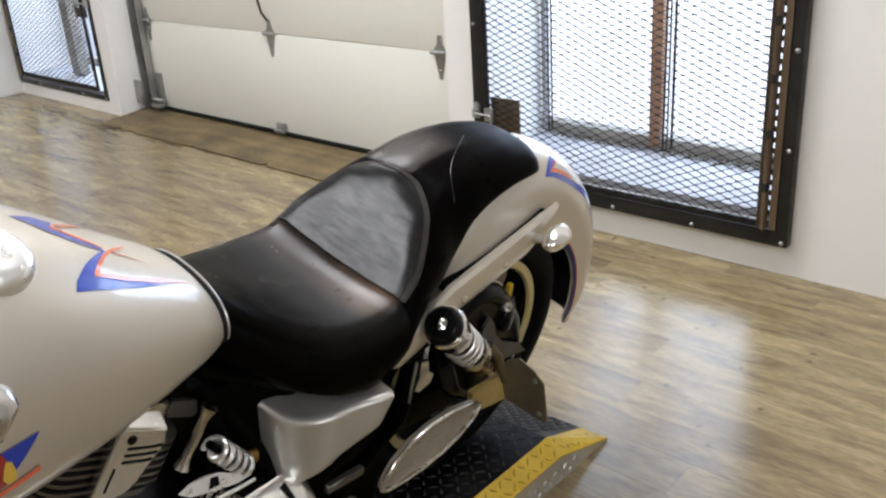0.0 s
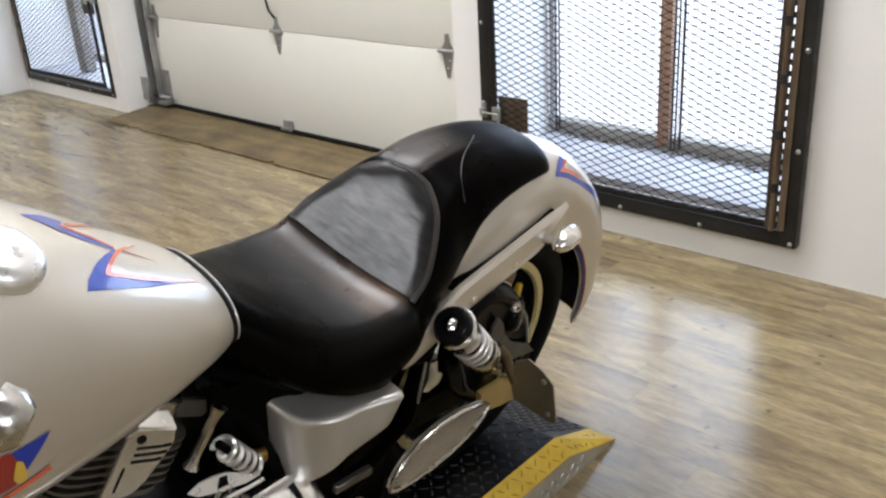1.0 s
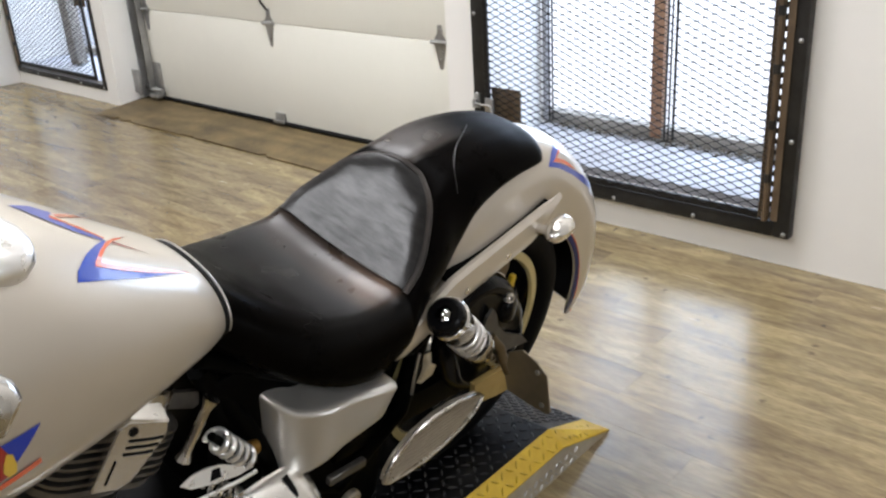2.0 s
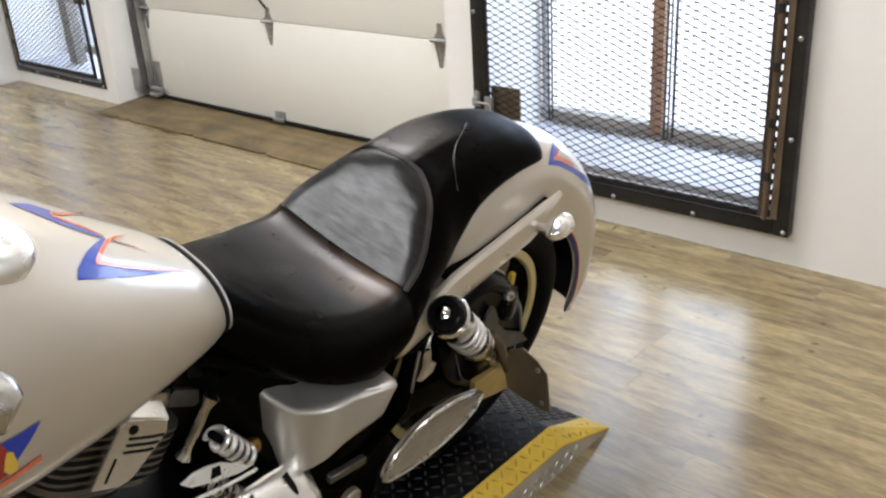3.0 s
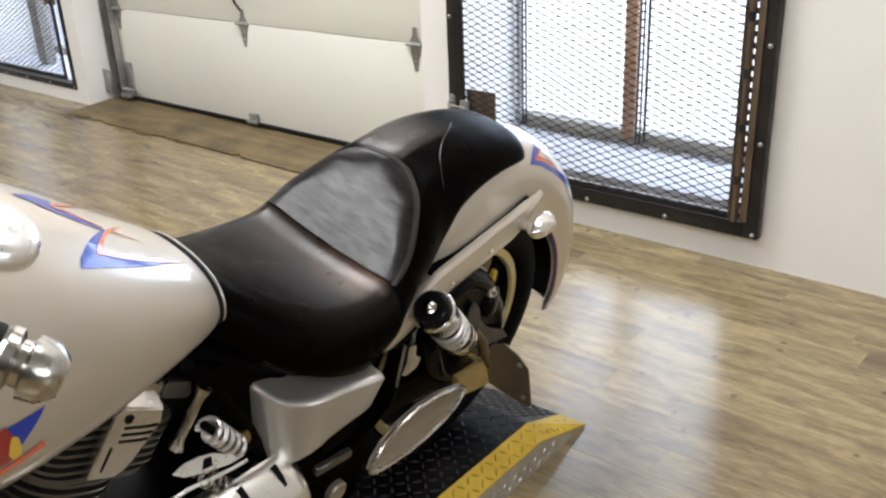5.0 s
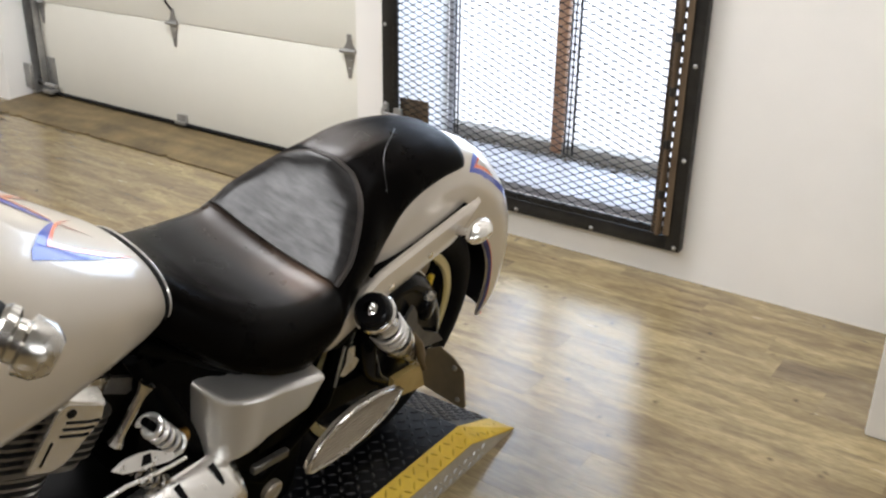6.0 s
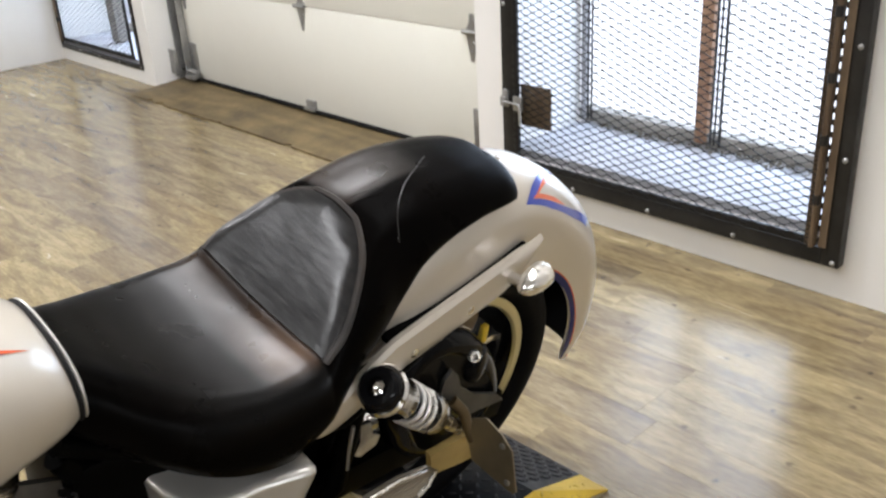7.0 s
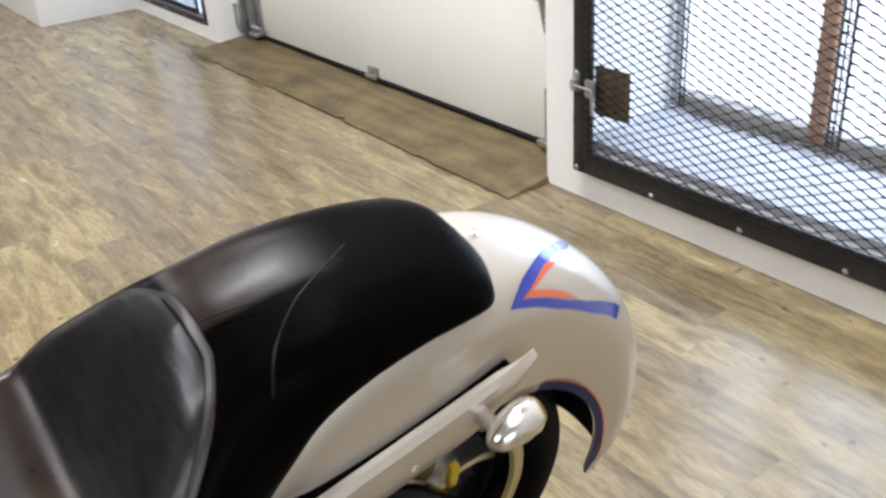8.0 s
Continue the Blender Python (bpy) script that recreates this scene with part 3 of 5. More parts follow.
        add("latch_plate", bm, M_RUST, lab="brown steel plate behind the mesh")
        bm = bmesh.new()
        box(bm, x0 + 0.008, x0 + 0.034, y0 - 0.010, y0 - 0.0005, lz - 0.022, lz + 0.036, 0.002)
        add("keeper_plate", bm, M_GALV)
        bm = bmesh.new()
        box(bm, g0 + 0.014, g0 + 0.052, y0 - 0.022, y0 - 0.010, lz - 0.026, lz + 0.026, 0.002)
        body = add("latch", bm, M_GALV, lab="galvanised slide bolt latch")
        bm = bmesh.new()
        tube(bm, [(x0 + 0.012, y0 - 0.022, lz), (g0 + 0.030, y0 - 0.026, lz), (g0 + 0.045, y0 - 0.028, lz - 0.001), (g0 + 0.050, y0 - 0.028, lz - 0.010), (g0 + 0.050, y0 - 0.026, lz - 0.075)], 0.0048, 10)
        add("latch_handle", bm, M_GALV, body)
        bm = bmesh.new()
        tube(bm, [(x0 + 0.019, y0 - 0.017, lz - 0.016), (x0 + 0.019, y0 - 0.017, lz + 0.016)], 0.010, 10)
        add("latch_keeper", bm, M_GALV, body)
    return base


window_guard("tall black steel window guard with hinged mesh gate, rusty hinge", -2.123, -0.862, 0.106, 2.16, 0.052, 0.0585, 0.0255, True, 0.39, 0.00115)
window_guard("black steel mesh window guard on the white wall", -6.186, -5.035, 0.080, 2.10, 0.032, 0.0585, 0.0255, False, 0.655, 0.0011, 0.018, 2.780)


# ---- sectional garage door ----
def garage_door():
    base = new("garage_door")
    base.location = (-3.54, DOOR_Y, 0)
    tagged(base, "cream sectional garage door, shut, with galvanised hinges", "garage door")
    off = Matrix.Translation((3.54, -DOOR_Y, 0))

    def add(name, bm, mat, parent=None, lab="", smooth=True):
        bm.transform(off)
        return part(name, bm, mat, parent or base, lab, smooth)

    x0, x1, h, z0 = -4.88, -2.30, 0.505, 0.050
    for i in range(4):
        bm = bmesh.new()
        box(bm, x0, x1, DOOR_Y, DOOR_Y + 0.045, z0 + i * h + 0.0012, z0 + (i + 1) * h - 0.0012, 0.003)
        add("door_section", bm, M_DOOR)
    bm = bmesh.new()
    box(bm, x0, x1, DOOR_Y + 0.004, DOOR_Y + 0.044, 0.034, z0 - 0.001)
    tube(bm, [(x0 + 0.06, DOOR_Y - 0.004, 0.047), (x1, DOOR_Y - 0.004, 0.047)], 0.010, 10)
    add("bottom_seal", bm, M_RUBBER, lab="black rubber bottom seal")
    # hinges at the seams
    for k in (1, 2, 3):
        zc = z0 + k * h
        for hx in (-4.715, -3.595, -2.46):
            bm = bmesh.new()
            at = lambda a, b, d, hx=hx, zc=zc: Vector((hx + a, DOOR_Y - 0.0005 - d, zc + b))
            slab(bm, [(-0.008, -0.115), (0.008, -0.115), (0.026, -0.03), (0.034, 0.0), (-0.034, 0.0), (-0.026, -0.03)], at, 0.003)
            slab(bm, [(-0.038, 0.001), (0.038, 0.001), (0.014, 0.035), (0.012, 0.07), (-0.012, 0.07), (-0.014, 0.035)], at, 0.003)
            hg = add("hinge", bm, M_GALV)
            bm = bmesh.new()
            tube(bm, [(hx - 0.042, DOOR_Y - 0.012, zc), (hx + 0.042, DOOR_Y - 0.012, zc)], 0.009, 10)
            add("hinge_barrel", bm, M_GALV, hg)
            for dz in (-0.075, -0.04, 0.05):
                bm = bmesh.new()
                bolt_head(bm, hx + (0.012 if dz != -0.075 else 0), DOOR_Y - 0.003, zc + dz, 0.006)
                add("bolt", bm, M_GALV, hg)
    bm = bmesh.new()
    tube(bm, [(-3.60, DOOR_Y - 0.006, 0.62), (-3.60, DOOR_Y - 0.035, 0.66), (-3.615, DOOR_Y - 0.04, 0.74), (-3.62, DOOR_Y - 0.04, 0.82), (-3.60, DOOR_Y - 0.006, 0.86)], 0.006, 10)
    add("pull_handle", bm, M_IRON, lab="black steel pull handle")
    # bottom fittings
    bm = bmesh.new()
    box(bm, -3.625, -3.555, DOOR_Y - 0.014, DOOR_Y - 0.0005, 0.056, 0.10, 0.002)
    box(bm, -3.63, -3.55, DOOR_Y - 0.03, DOOR_Y - 0.0145, 0.05, 0.066, 0.002)
    add("bottom_bracket", bm, M_GALV)
    bm = bmesh.new()
    box(bm, -4.74, -4.665, DOOR_Y - 0.004, DOOR_Y - 0.0005, 0.055, 0.25, 0.001)
    box(bm, -4.74, -4.66, DOOR_Y - 0.06, DOOR_Y - 0.0045, 0.052, 0.075, 0.003)
    tube(bm, [(-4.74, DOOR_Y - 0.03, 0.095), (-4.64, DOOR_Y - 0.03, 0.095)], 0.012, 10)
    add("corner_bracket", bm, M_GALV)
    bm = bmesh.new()
    box(bm, -2.462, -2.385, DOOR_Y - 0.010, DOOR_Y - 0.0005, 0.055, 0.25, 0.001)
    box(bm, -2.462, -2.38, DOOR_Y - 0.05, DOOR_Y - 0.0105, 0.052, 0.072, 0.003)
    add("corner_bracket", bm, M_GALV)
    return base


garage_door()


def door_track():
    """Galvanised track with its flag bracket on the left reveal."""
    bm = bmesh.new()
    x = -4.80
    for a, b, c, d in ((x, x + 0.004, 2.885, 2.94), (x, x + 0.055, 2.941, 2.945), (x + 0.051, x + 0.055, 2.905, 2.9405)):
        box(bm, a, b, c, d, 0.05, 2.25)
    t = thing("door_track", bm, M_GALV, "galvanised steel garage door track on the reveal", "door track")
    bm = bmesh.new()
    box(bm, -4.914, x - 0.0005, 2.90, 2.904, 0.06, 0.20, 0.001)
    box(bm, x - 0.012, x - 0.0006, 2.87, 2.8995, 0.06, 0.20, 0.001)
    part("flag_bracket", bm, M_GALV, t)
    for z in (0.09, 0.165):
        bm = bmesh.new()
        bolt_head(bm, -4.86, 2.90, z, 0.009)
        part("bolt", bm, M_GALV, t)
    bm = bmesh.new()
    tube(bm, [(-4.83, 2.925, 0.105), (-4.75, 2.925, 0.105)], 0.02, 14)
    part("roller", bm, M_IRON, t)
    return t


door_track()

# Plywood threshold wedge in front of the garage door.
bm = bmesh.new()
prof = [(2.605, 0.0025), (2.605, 0.007), (2.94, 0.032), (3.06, 0.032), (3.06, 0.0025)]
chips = random.Random(41)
rows_ = []
for x in np.linspace(-4.86, -2.265, 88):
    back = 0.010 * chips.random() ** 2 + (0.022 if chips.random() < 0.06 else 0.0) + 0.006 * math.sin(3.1 * x)
    lift_by = 0.002 * chips.random()
    rows_.append([(x, y + back * (i < 2), z + lift_by * (i == 1)) for i, (y, z) in enumerate(prof)])
loft(bm, rows_)
for v in bm.verts:
    if v.co.y > WALL_Y - 0.01:
        v.co.x = min(max(v.co.x, -4.905), -2.292)
thing("threshold_board", bm, M_PLY, "weathered brown plywood wedge before the garage door", "threshold board")

# Added outside slab under the door line, so no light leaks under it.
bm = bmesh.new()
box(bm, -4.915, -2.285, 3.0, OUT_Y, 0.0, 0.03)
thing("light_stop_slab", bm, M_SILL, "unseen slab that stops light under the garage door", "step", "structure", smooth=False)


# ---- motorcycle lift: tread plate deck with yellow edges and a sloped tail ----
def lift():
    base = new("motorcycle_lift")
    base.location = (-1.083, 0.6, 0)
    tagged(base, "low black tread plate motorcycle lift with yellow edges", "motorcycle lift")
    off = Matrix.Translation((1.083, -0.6, 0))
    xl, xr = -0.838, -1.341
    yk, ye, ys = 1.485, 1.678, -0.75
    top = 0.10
    ins, drop = 0.040, 0.031

    def deck_z(y):
        return top if y <= yk else top + (0.006 - top) * (y - yk) / (ye - yk)

    def add(name, bm, mat, lab="", smooth=False):
        bm.transform(off)
        return part(name, bm, mat, base, lab, smooth)

    # Lozenges get a material of their own, paler or darker than the plate.
    def raised(bm, mat, parent):
        bm.transform(off)
        tagged(part("raised_tread", bm, mat, parent, smooth=False), kind="stuff")

    def lozenge(bm, c, d, n, ln, wd, h=0.0028):
        d, n = d.normalized(), n.normalized()
        s = n.cross(d)
        base_pts = [c + d * ln, c + d * ln * 0.4 + s * wd, c - d * ln * 0.4 + s * wd, c - d * ln, c - d * ln * 0.4 - s * wd, c + d * ln * 0.4 - s * wd]
        low = [bm.verts.new(p) for p in base_pts]
        hi = [bm.verts.new(c + n * h + (p - c) * 0.5) for p in base_pts]
        for k in range(6):
            bm.faces.new((low[k], low[(k + 1) % 6], hi[(k + 1) % 6], hi[k]))
        bm.faces.new(hi)

    def tread(bm, origin, ea, eb, la, lb, pitch=0.0245, size=1.0):
        ea, eb = ea.normalized(), eb.normalized()
        n = ea.cross(eb)
        if n.z < 0 or (abs(n.z) < 0.01 and n.x < 0):
            n = -n
        i = 0
        a = pitch * 0.6
        while a < la - 0.008:
            b, j = pitch * 0.6, 0
            while b < lb - 0.008:
                d = (ea + eb) if (i + j) % 2 else (ea - eb)
                lozenge(bm, origin + ea * a + eb * b, d, n, 0.0115 * size, 0.0028 * size)
                b += pitch
                j += 1
            a += pitch
            i += 1

    # deck: the yellow edge widens over the sloped tail
    wide = 0.034

    def inner(side, y):
        edge_x = xl if side > 0 else xr
        return edge_x - side * (ins + wide * max(0.0, (y - yk) / (ye - yk)))

    bm = bmesh.new()
    side_of = lambda x_side: [(inner(x_side, y), y, z) for y, z in ((ys, 0.0), (ys, top), (yk, top), (ye, 0.006), (ye, 0.0))]
    loft(bm, [side_of(-1), side_of(1)])
    xa, xb = inner(-1, 0), inner(1, 0)
    deck = add("deck", bm, M_TREAD, "black painted tread plate deck")
    bm = bmesh.new()
    tread(bm, Vector((xa, 0.55, top)), Vector((1, 0, 0)), Vector((0, 1, 0)), xb - xa, yk - 0.55)
    sl = Vector((0, ye - yk, 0.006 - top))
    tread(bm, Vector((xa + 0.03, yk, top)), Vector((1, 0, 0)), sl, xb - xa - 0.06, sl.length, 0.020)
    raised(bm, M_TREADPALE, deck)
    for side, xo in ((1, xl), (-1, xr)):
        bm = bmesh.new()
        ring = lambda y, k: [(inner(side, y) + side * 0.0005, y, deck_z(y)), (xo, y, max(deck_z(y) - drop * k, 0.004)), (xo, y, max(deck_z(y) - drop * k - 0.004, 0.002)), (inner(side, y) + side * 0.0005, y, max(deck_z(y) - 0.012, 0.001))]
        loft(bm, [ring(ys, 1), ring(yk, 1), ring(ye, 0.0)])
        strip = add("edge_strip", bm, M_YELLOW, "scuffed yellow painted edge")
        if side > 0:
            bm = bmesh.new()
            e = Vector((ins, 0, -drop))
            tread(bm, Vector((inner(1, 0), 0.55, top)), e, Vector((0, 1, 0)), e.length, yk - 0.55)
            tread(bm, Vector((xo - ins - 0.004, yk, top - 0.001)), Vector((0.05, 0, -drop * 0.55)), sl + Vector((0, 0, 0.006)), 0.050, sl.length - 0.03)
            raised(bm, M_YELLOWDEEP, strip)
        bm = bmesh.new()
        loft(bm, [[(xo - side * 0.002, y, 0.0), (xo - side * 0.002, y, max(deck_z(y) - drop * k - 0.0045, 0.001)), (xo - side * 0.006, y, max(deck_z(y) - drop * k - 0.0045, 0.001)), (xo - side * 0.006, y, 0.0)] for y, k in ((ys, 1), (yk, 1), (ye - 0.004, 0.0))])
        skirt = add("side_skirt", bm, M_SKIRT, "bare silver tread plate skirt")
        if side > 0:
            bm = bmesh.new()
            tread(bm, Vector((xo - 0.002, 0.55, 0.0)), Vector((0, 1, 0)), Vector((0, 0, 1)), yk + 0.07 - 0.55, 0.050, 0.0195, 0.80)
            raised(bm, M_GALV, skirt)
    # turned slightly on the floor, about its tail corner
    turn = Matrix.Rotation(radians(1.0), 4, "Z")
    corner = Vector((xl, ye, 0))
    base.matrix_world = Matrix.Translation(corner) @ turn @ Matrix.Translation(Vector((-1.083, 0.6, 0)) - corner)
    return base


lift()

# Crumbs and leaf bits swept against the wall.
bm = bmesh.new()
for i in range(46):
    x = random.uniform(-2.2, -0.2) if i % 3 else random.uniform(-6.0, -4.95)
    y = WALL_Y - 0.004 - abs(random.gauss(0, 0.05))
    sz = random.uniform(0.002, 0.007)
    a = random.uniform(0, 6.28)
    c = Vector((x, y, 0.0012))
    d1 = Vector((math.cos(a), math.sin(a), 0.15)) * sz * random.uniform(1.0, 3.0)
    d2 = Vector((-math.sin(a), math.cos(a), 0.1)) * sz * 0.6
    vs = [bm.verts.new(c + q) for q in (d1, d2, -d1, -d2)]
    top = bm.verts.new(c + Vector((0, 0, sz * 0.5)))
    for k in range(4):
        bm.faces.new((vs[k], vs[(k + 1) % 4], top))
thing("floor_grit", bm, M_DEBRIS, "dark crumbs and leaf bits along the wall", "litter", "stuff")


# ---- the motorcycle, leaning on its side stand ----
# Its own axes: u to its left, v towards the rear, w up from the tyre's contact.
V0 = 1.0
bike = new("motorcycle")
bike.matrix_world = pose(-1.083, V0, 0.10, 0, 16, 0)
tagged(bike, "champagne silver cruiser motorcycle with black leather seat on a low lift", "motorcycle")
SHIFT = Matrix.Translation((0, -V0, 0))


def bp(name, bm, mat, parent=None, label="", smooth=True, sharp=38):
    bm.transform(SHIFT)
    return part(name, bm, mat, parent or bike, label, smooth, sharp)


HUB = Vector((0, 1.319, 0.305))


def ease(x):
    x = max(0.0, min(1.0, x))
    return x * x * (3 - 2 * x)


# -- fuel tank
TANK_TOP = [(0.06, 0.80), (0.12, 0.875), (0.22, 0.932), (0.33, 0.947), (0.42, 0.922), (0.50, 0.875), (0.573, 0.824), (0.62, 0.792), (0.66, 0.764), (0.695, 0.725), (0.705, 0.70)]
TANK_LOW = [(0.06, 0.74), (0.12, 0.66), (0.3, 0.605), (0.5, 0.62), (0.6, 0.63), (0.66, 0.64), (0.695, 0.665), (0.705, 0.69)]
TANK_HALF = [(0.06, 0.05), (0.12, 0.13), (0.22, 0.178), (0.35, 0.186), (0.45, 0.172), (0.55, 0.143), (0.62, 0.118), (0.66, 0.103), (0.69, 0.085), (0.70, 0.065), (0.705, 0.03)]


def tank_ring(v):
    t, b, h = spline(TANK_TOP, v), spline(TANK_LOW, v), spline(TANK_HALF, v)
    m = b + (t - b) * 0.42
    n = 48
    out = []
    for k in range(n):
        a = 2 * math.pi * k / n
        c, s = math.cos(a), math.sin(a)
        u = h * math.copysign(abs(c) ** 0.86, c)
        if s >= 0:
            w = m + (t - m) * abs(s) ** 0.92
        else:
            w = m - (m - b) * abs(s) ** 0.80
        out.append((u, v, w))
    return out


def tank_w(u, v):
    """Height of the tank's upper surface."""
    t, b, h = spline(TANK_TOP, v), spline(TANK_LOW, v), spline(TANK_HALF, v)
    m = b + (t - b) * 0.42
    c = min(abs(u) / h, 0.999) ** (1 / 0.86)
    return m + (t - m) * math.sqrt(1 - c * c) ** 0.92


def tank_u(v, w):
    """Half width of the tank at a height."""
    t, b, h = spline(TANK_TOP, v), spline(TANK_LOW, v), spline(TANK_HALF, v)
    m = b + (t - b) * 0.42
    if w >= m:
        s = min((w - m) / (t - m), 0.999) ** (1 / 0.92)
    else:
        s = min((m - w) / (m - b), 0.999) ** (1 / 0.80)
    return h * math.sqrt(1 - s * s) ** 0.86


bm = bmesh.new()
loft(bm, [tank_ring(v) for v in np.concatenate([np.linspace(0.06, 0.66, 40), np.linspace(0.67, 0.705, 12)])])
tank = bp("fuel_tank", bm, M_PAINT, label="champagne silver teardrop fuel tank with blue and orange flashes")


def decal(poly, surface, step=0.012):
    """A paint flash: a flat outline, cut into small pieces and laid on a surface."""
    bm = bmesh.new()
    bm.faces.new([bm.verts.new((a, b, 0)) for a, b in poly])
    lo = [min(p[i] for p in poly) for i in (0, 1)]
    hi = [max(p[i] for p in poly) for i in (0, 1)]
    for i, no in ((0, (1, 0, 0)), (1, (0, 1, 0))):
        c = lo[i] + step
        while c < hi[i]:
            co = (c, 0, 0) if i == 0 else (0, c, 0)
            bmesh.ops.bisect_plane(bm, geom=bm.verts[:] + bm.edges[:] + bm.faces[:], plane_co=co, plane_no=no)
            c += step
    for v in bm.verts:
        v.co = surface(v.co.x, v.co.y)
    return bm


on_tank = lambda lift_by: (lambda u, v: Vector((u, v, tank_w(u, v) + lift_by)))
side_tank = lambda lift_by: (lambda v, w: Vector((tank_u(v, w) + lift_by, v, w)))
near_blue = [(0.109, 0.476), (0.096, 0.484), (0.070, 0.508), (0.045, 0.534), (0.025, 0.556), (0.031, 0.554), (0.059, 0.530), (0.078, 0.514), (0.085, 0.510), (0.080, 0.546), (0.069, 0.600), (0.060, 0.630), (0.082, 0.570), (0.097, 0.522)]
near_orange = [(0.031, 0.554), (0.059, 0.530), (0.078, 0.514), (0.085, 0.510), (0.080, 0.546), (0.069, 0.600), (0.054, 0.654), (0.057, 0.632), (0.062, 0.598), (0.073, 0.550), (0.078, 0.521), (0.070, 0.526), (0.048, 0.544), (0.023, 0.568), (-0.005, 0.604), (0.014, 0.574)]
far_blue = [(-0.008, 0.466), (-0.023, 0.494), (-0.019, 0.518), (0.000, 0.506), (0.010, 0.532), (0.021, 0.558), (0.030, 0.550), (0.025, 0.518), (0.014, 0.498), (0.002, 0.482)]
far_orange = [(-0.005, 0.508), (0.007, 0.534), (0.021, 0.558), (0.025, 0.556), (0.014, 0.530), (0.003, 0.505)]
edge_orange = [(-0.012, 0.514), (-0.030, 0.540), (-0.048, 0.566), (-0.062, 0.602), (-0.066, 0.640), (-0.057, 0.602), (-0.043, 0.566), (-0.024, 0.543), (-0.007, 0.520)]
cross_line = [(0.023, 0.564), (0.027, 0.586), (0.033, 0.608), (0.030, 0.584), (0.028, 0.560)]
for nm, poly, mat, hgt in (("blue_flash", near_blue, M_BLUE, 0.0010), ("orange_flash", near_orange, M_ORANGE, 0.0016), ("blue_flash", far_blue, M_BLUE, 0.0010), ("orange_flash", far_orange, M_ORANGE, 0.0016), ("orange_flash", edge_orange, M_ORANGE, 0.0012), ("red_line", cross_line, M_RED, 0.0012)):
    bp(nm, decal(poly, on_tank(hgt)), mat, tank)
# badge on the tank's flank, as plain shapes
for nm, poly, mat, hgt in (("badge_wing", [(0.344, 0.770), (0.387, 0.773), (0.379, 0.763), (0.371, 0.754), (0.357, 0.739), (0.353, 0.752)], M_BLUE, 0.0010),
                           ("badge_field", [(0.300, 0.774), (0.344, 0.772), (0.352, 0.753), (0.356, 0.739), (0.353, 0.727), (0.340, 0.724), (0.300, 0.722)], M_RED, 0.0016),
                           ("badge_mark", [(0.348, 0.758), (0.354, 0.755), (0.357, 0.739), (0.356, 0.727), (0.348, 0.725), (0.343, 0.735), (0.345, 0.748)], M_YELLOWDECAL, 0.0022),
                           ("badge_bar", [(0.300, 0.708), (0.338, 0.7185), (0.382, 0.7284), (0.383, 0.7197), (0.352, 0.7130), (0.300, 0.700)], M_ORANGE, 0.0012)):
    bp(nm, decal(poly, side_tank(hgt)), mat, tank)
bm = bmesh.new()
nrm = Vector((0.38, 0.30, 1)).normalized()
lathe(bm, [(-0.03, 0.040), (0.006, 0.041), (0.011, 0.039), (0.018, 0.033), (0.022, 0.022), (0.024, 0.0)], Vector((0.080, 0.405, tank_w(0.080, 0.405) - 0.004)), nrm, 36)
bp("filler_cap", bm, M_CHROMEWHITE, tank, "domed chrome filler cap")
# black tube for the groove, and bright rim, round the tank's tail
full = [Vector(p) for p in tank_ring(0.680)]
mid = Vector((0, 0.680, 0.70))
for nm, grow, back, r, mat, lab in (("tail_groove", 1.0, 0.0025, 0.0032, M_RUBBER, "black tube drawn as the groove at the tank tail"), ("tail_rim", 1.0, 0.0075, 0.0020, M_SATIN, "silver lip behind the tank tail")):
    bm = bmesh.new()
    tube(bm, [mid + (p - mid) * grow + Vector((0, back, 0)) for p in full[-4:] + full[:29]], r, 8)
    bp(nm, bm, mat, tank, lab)

# -- seat
S_TOP = [(0.665, 0.728), (0.7, 0.716), (0.75, 0.684), (0.8, 0.656), (0.85, 0.64), (0.9, 0.633), (0.935, 0.632), (0.958, 0.635), (0.97, 0.64), (0.985, 0.6548), (1.0, 0.6712), (1.02, 0.6928), (1.04, 0.7148), (1.055, 0.7315), (1.068, 0.7462), (1.085, 0.7615), (1.12, 0.7754), (1.2, 0.784), (1.28, 0.7786), (1.34, 0.7682), (1.38, 0.757), (1.402, 0.734)]
S_FLAT = [(0.665, 0.02), (0.7, 0.035), (0.75, 0.065), (0.8, 0.1), (0.85, 0.12), (0.9, 0.13), (0.965, 0.1285), (1.0, 0.1168), (1.035, 0.0829), (1.07, 0.0633), (1.12, 0.0594), (1.2, 0.0484), (1.3, 0.0362), (1.402, 0.0154)]
S_OUT = [(0.665, 0.08), (0.7, 0.104), (0.75, 0.139), (0.8, 0.164), (0.85, 0.175), (0.9, 0.179), (0.965, 0.1765), (1.0, 0.1635), (1.035, 0.1511), (1.07, 0.1408), (1.12, 0.1224), (1.2, 0.1096), (1.28, 0.1034), (1.35, 0.0967), (1.38, 0.085), (1.402, 0.0545)]
S_LOW = [(0.665, 0.645), (0.7, 0.615), (0.75, 0.575), (0.8, 0.548), (0.85, 0.528), (0.9, 0.518), (0.935, 0.5316), (0.975, 0.5541), (1.018, 0.584), (1.036, 0.5968), (1.07, 0.6081), (1.1, 0.6216), (1.13, 0.6474), (1.16, 0.6803), (1.2, 0.699), (1.25, 0.7121), (1.3, 0.7172), (1.35, 0.7157), (1.38, 0.7077), (1.402, 0.7)]


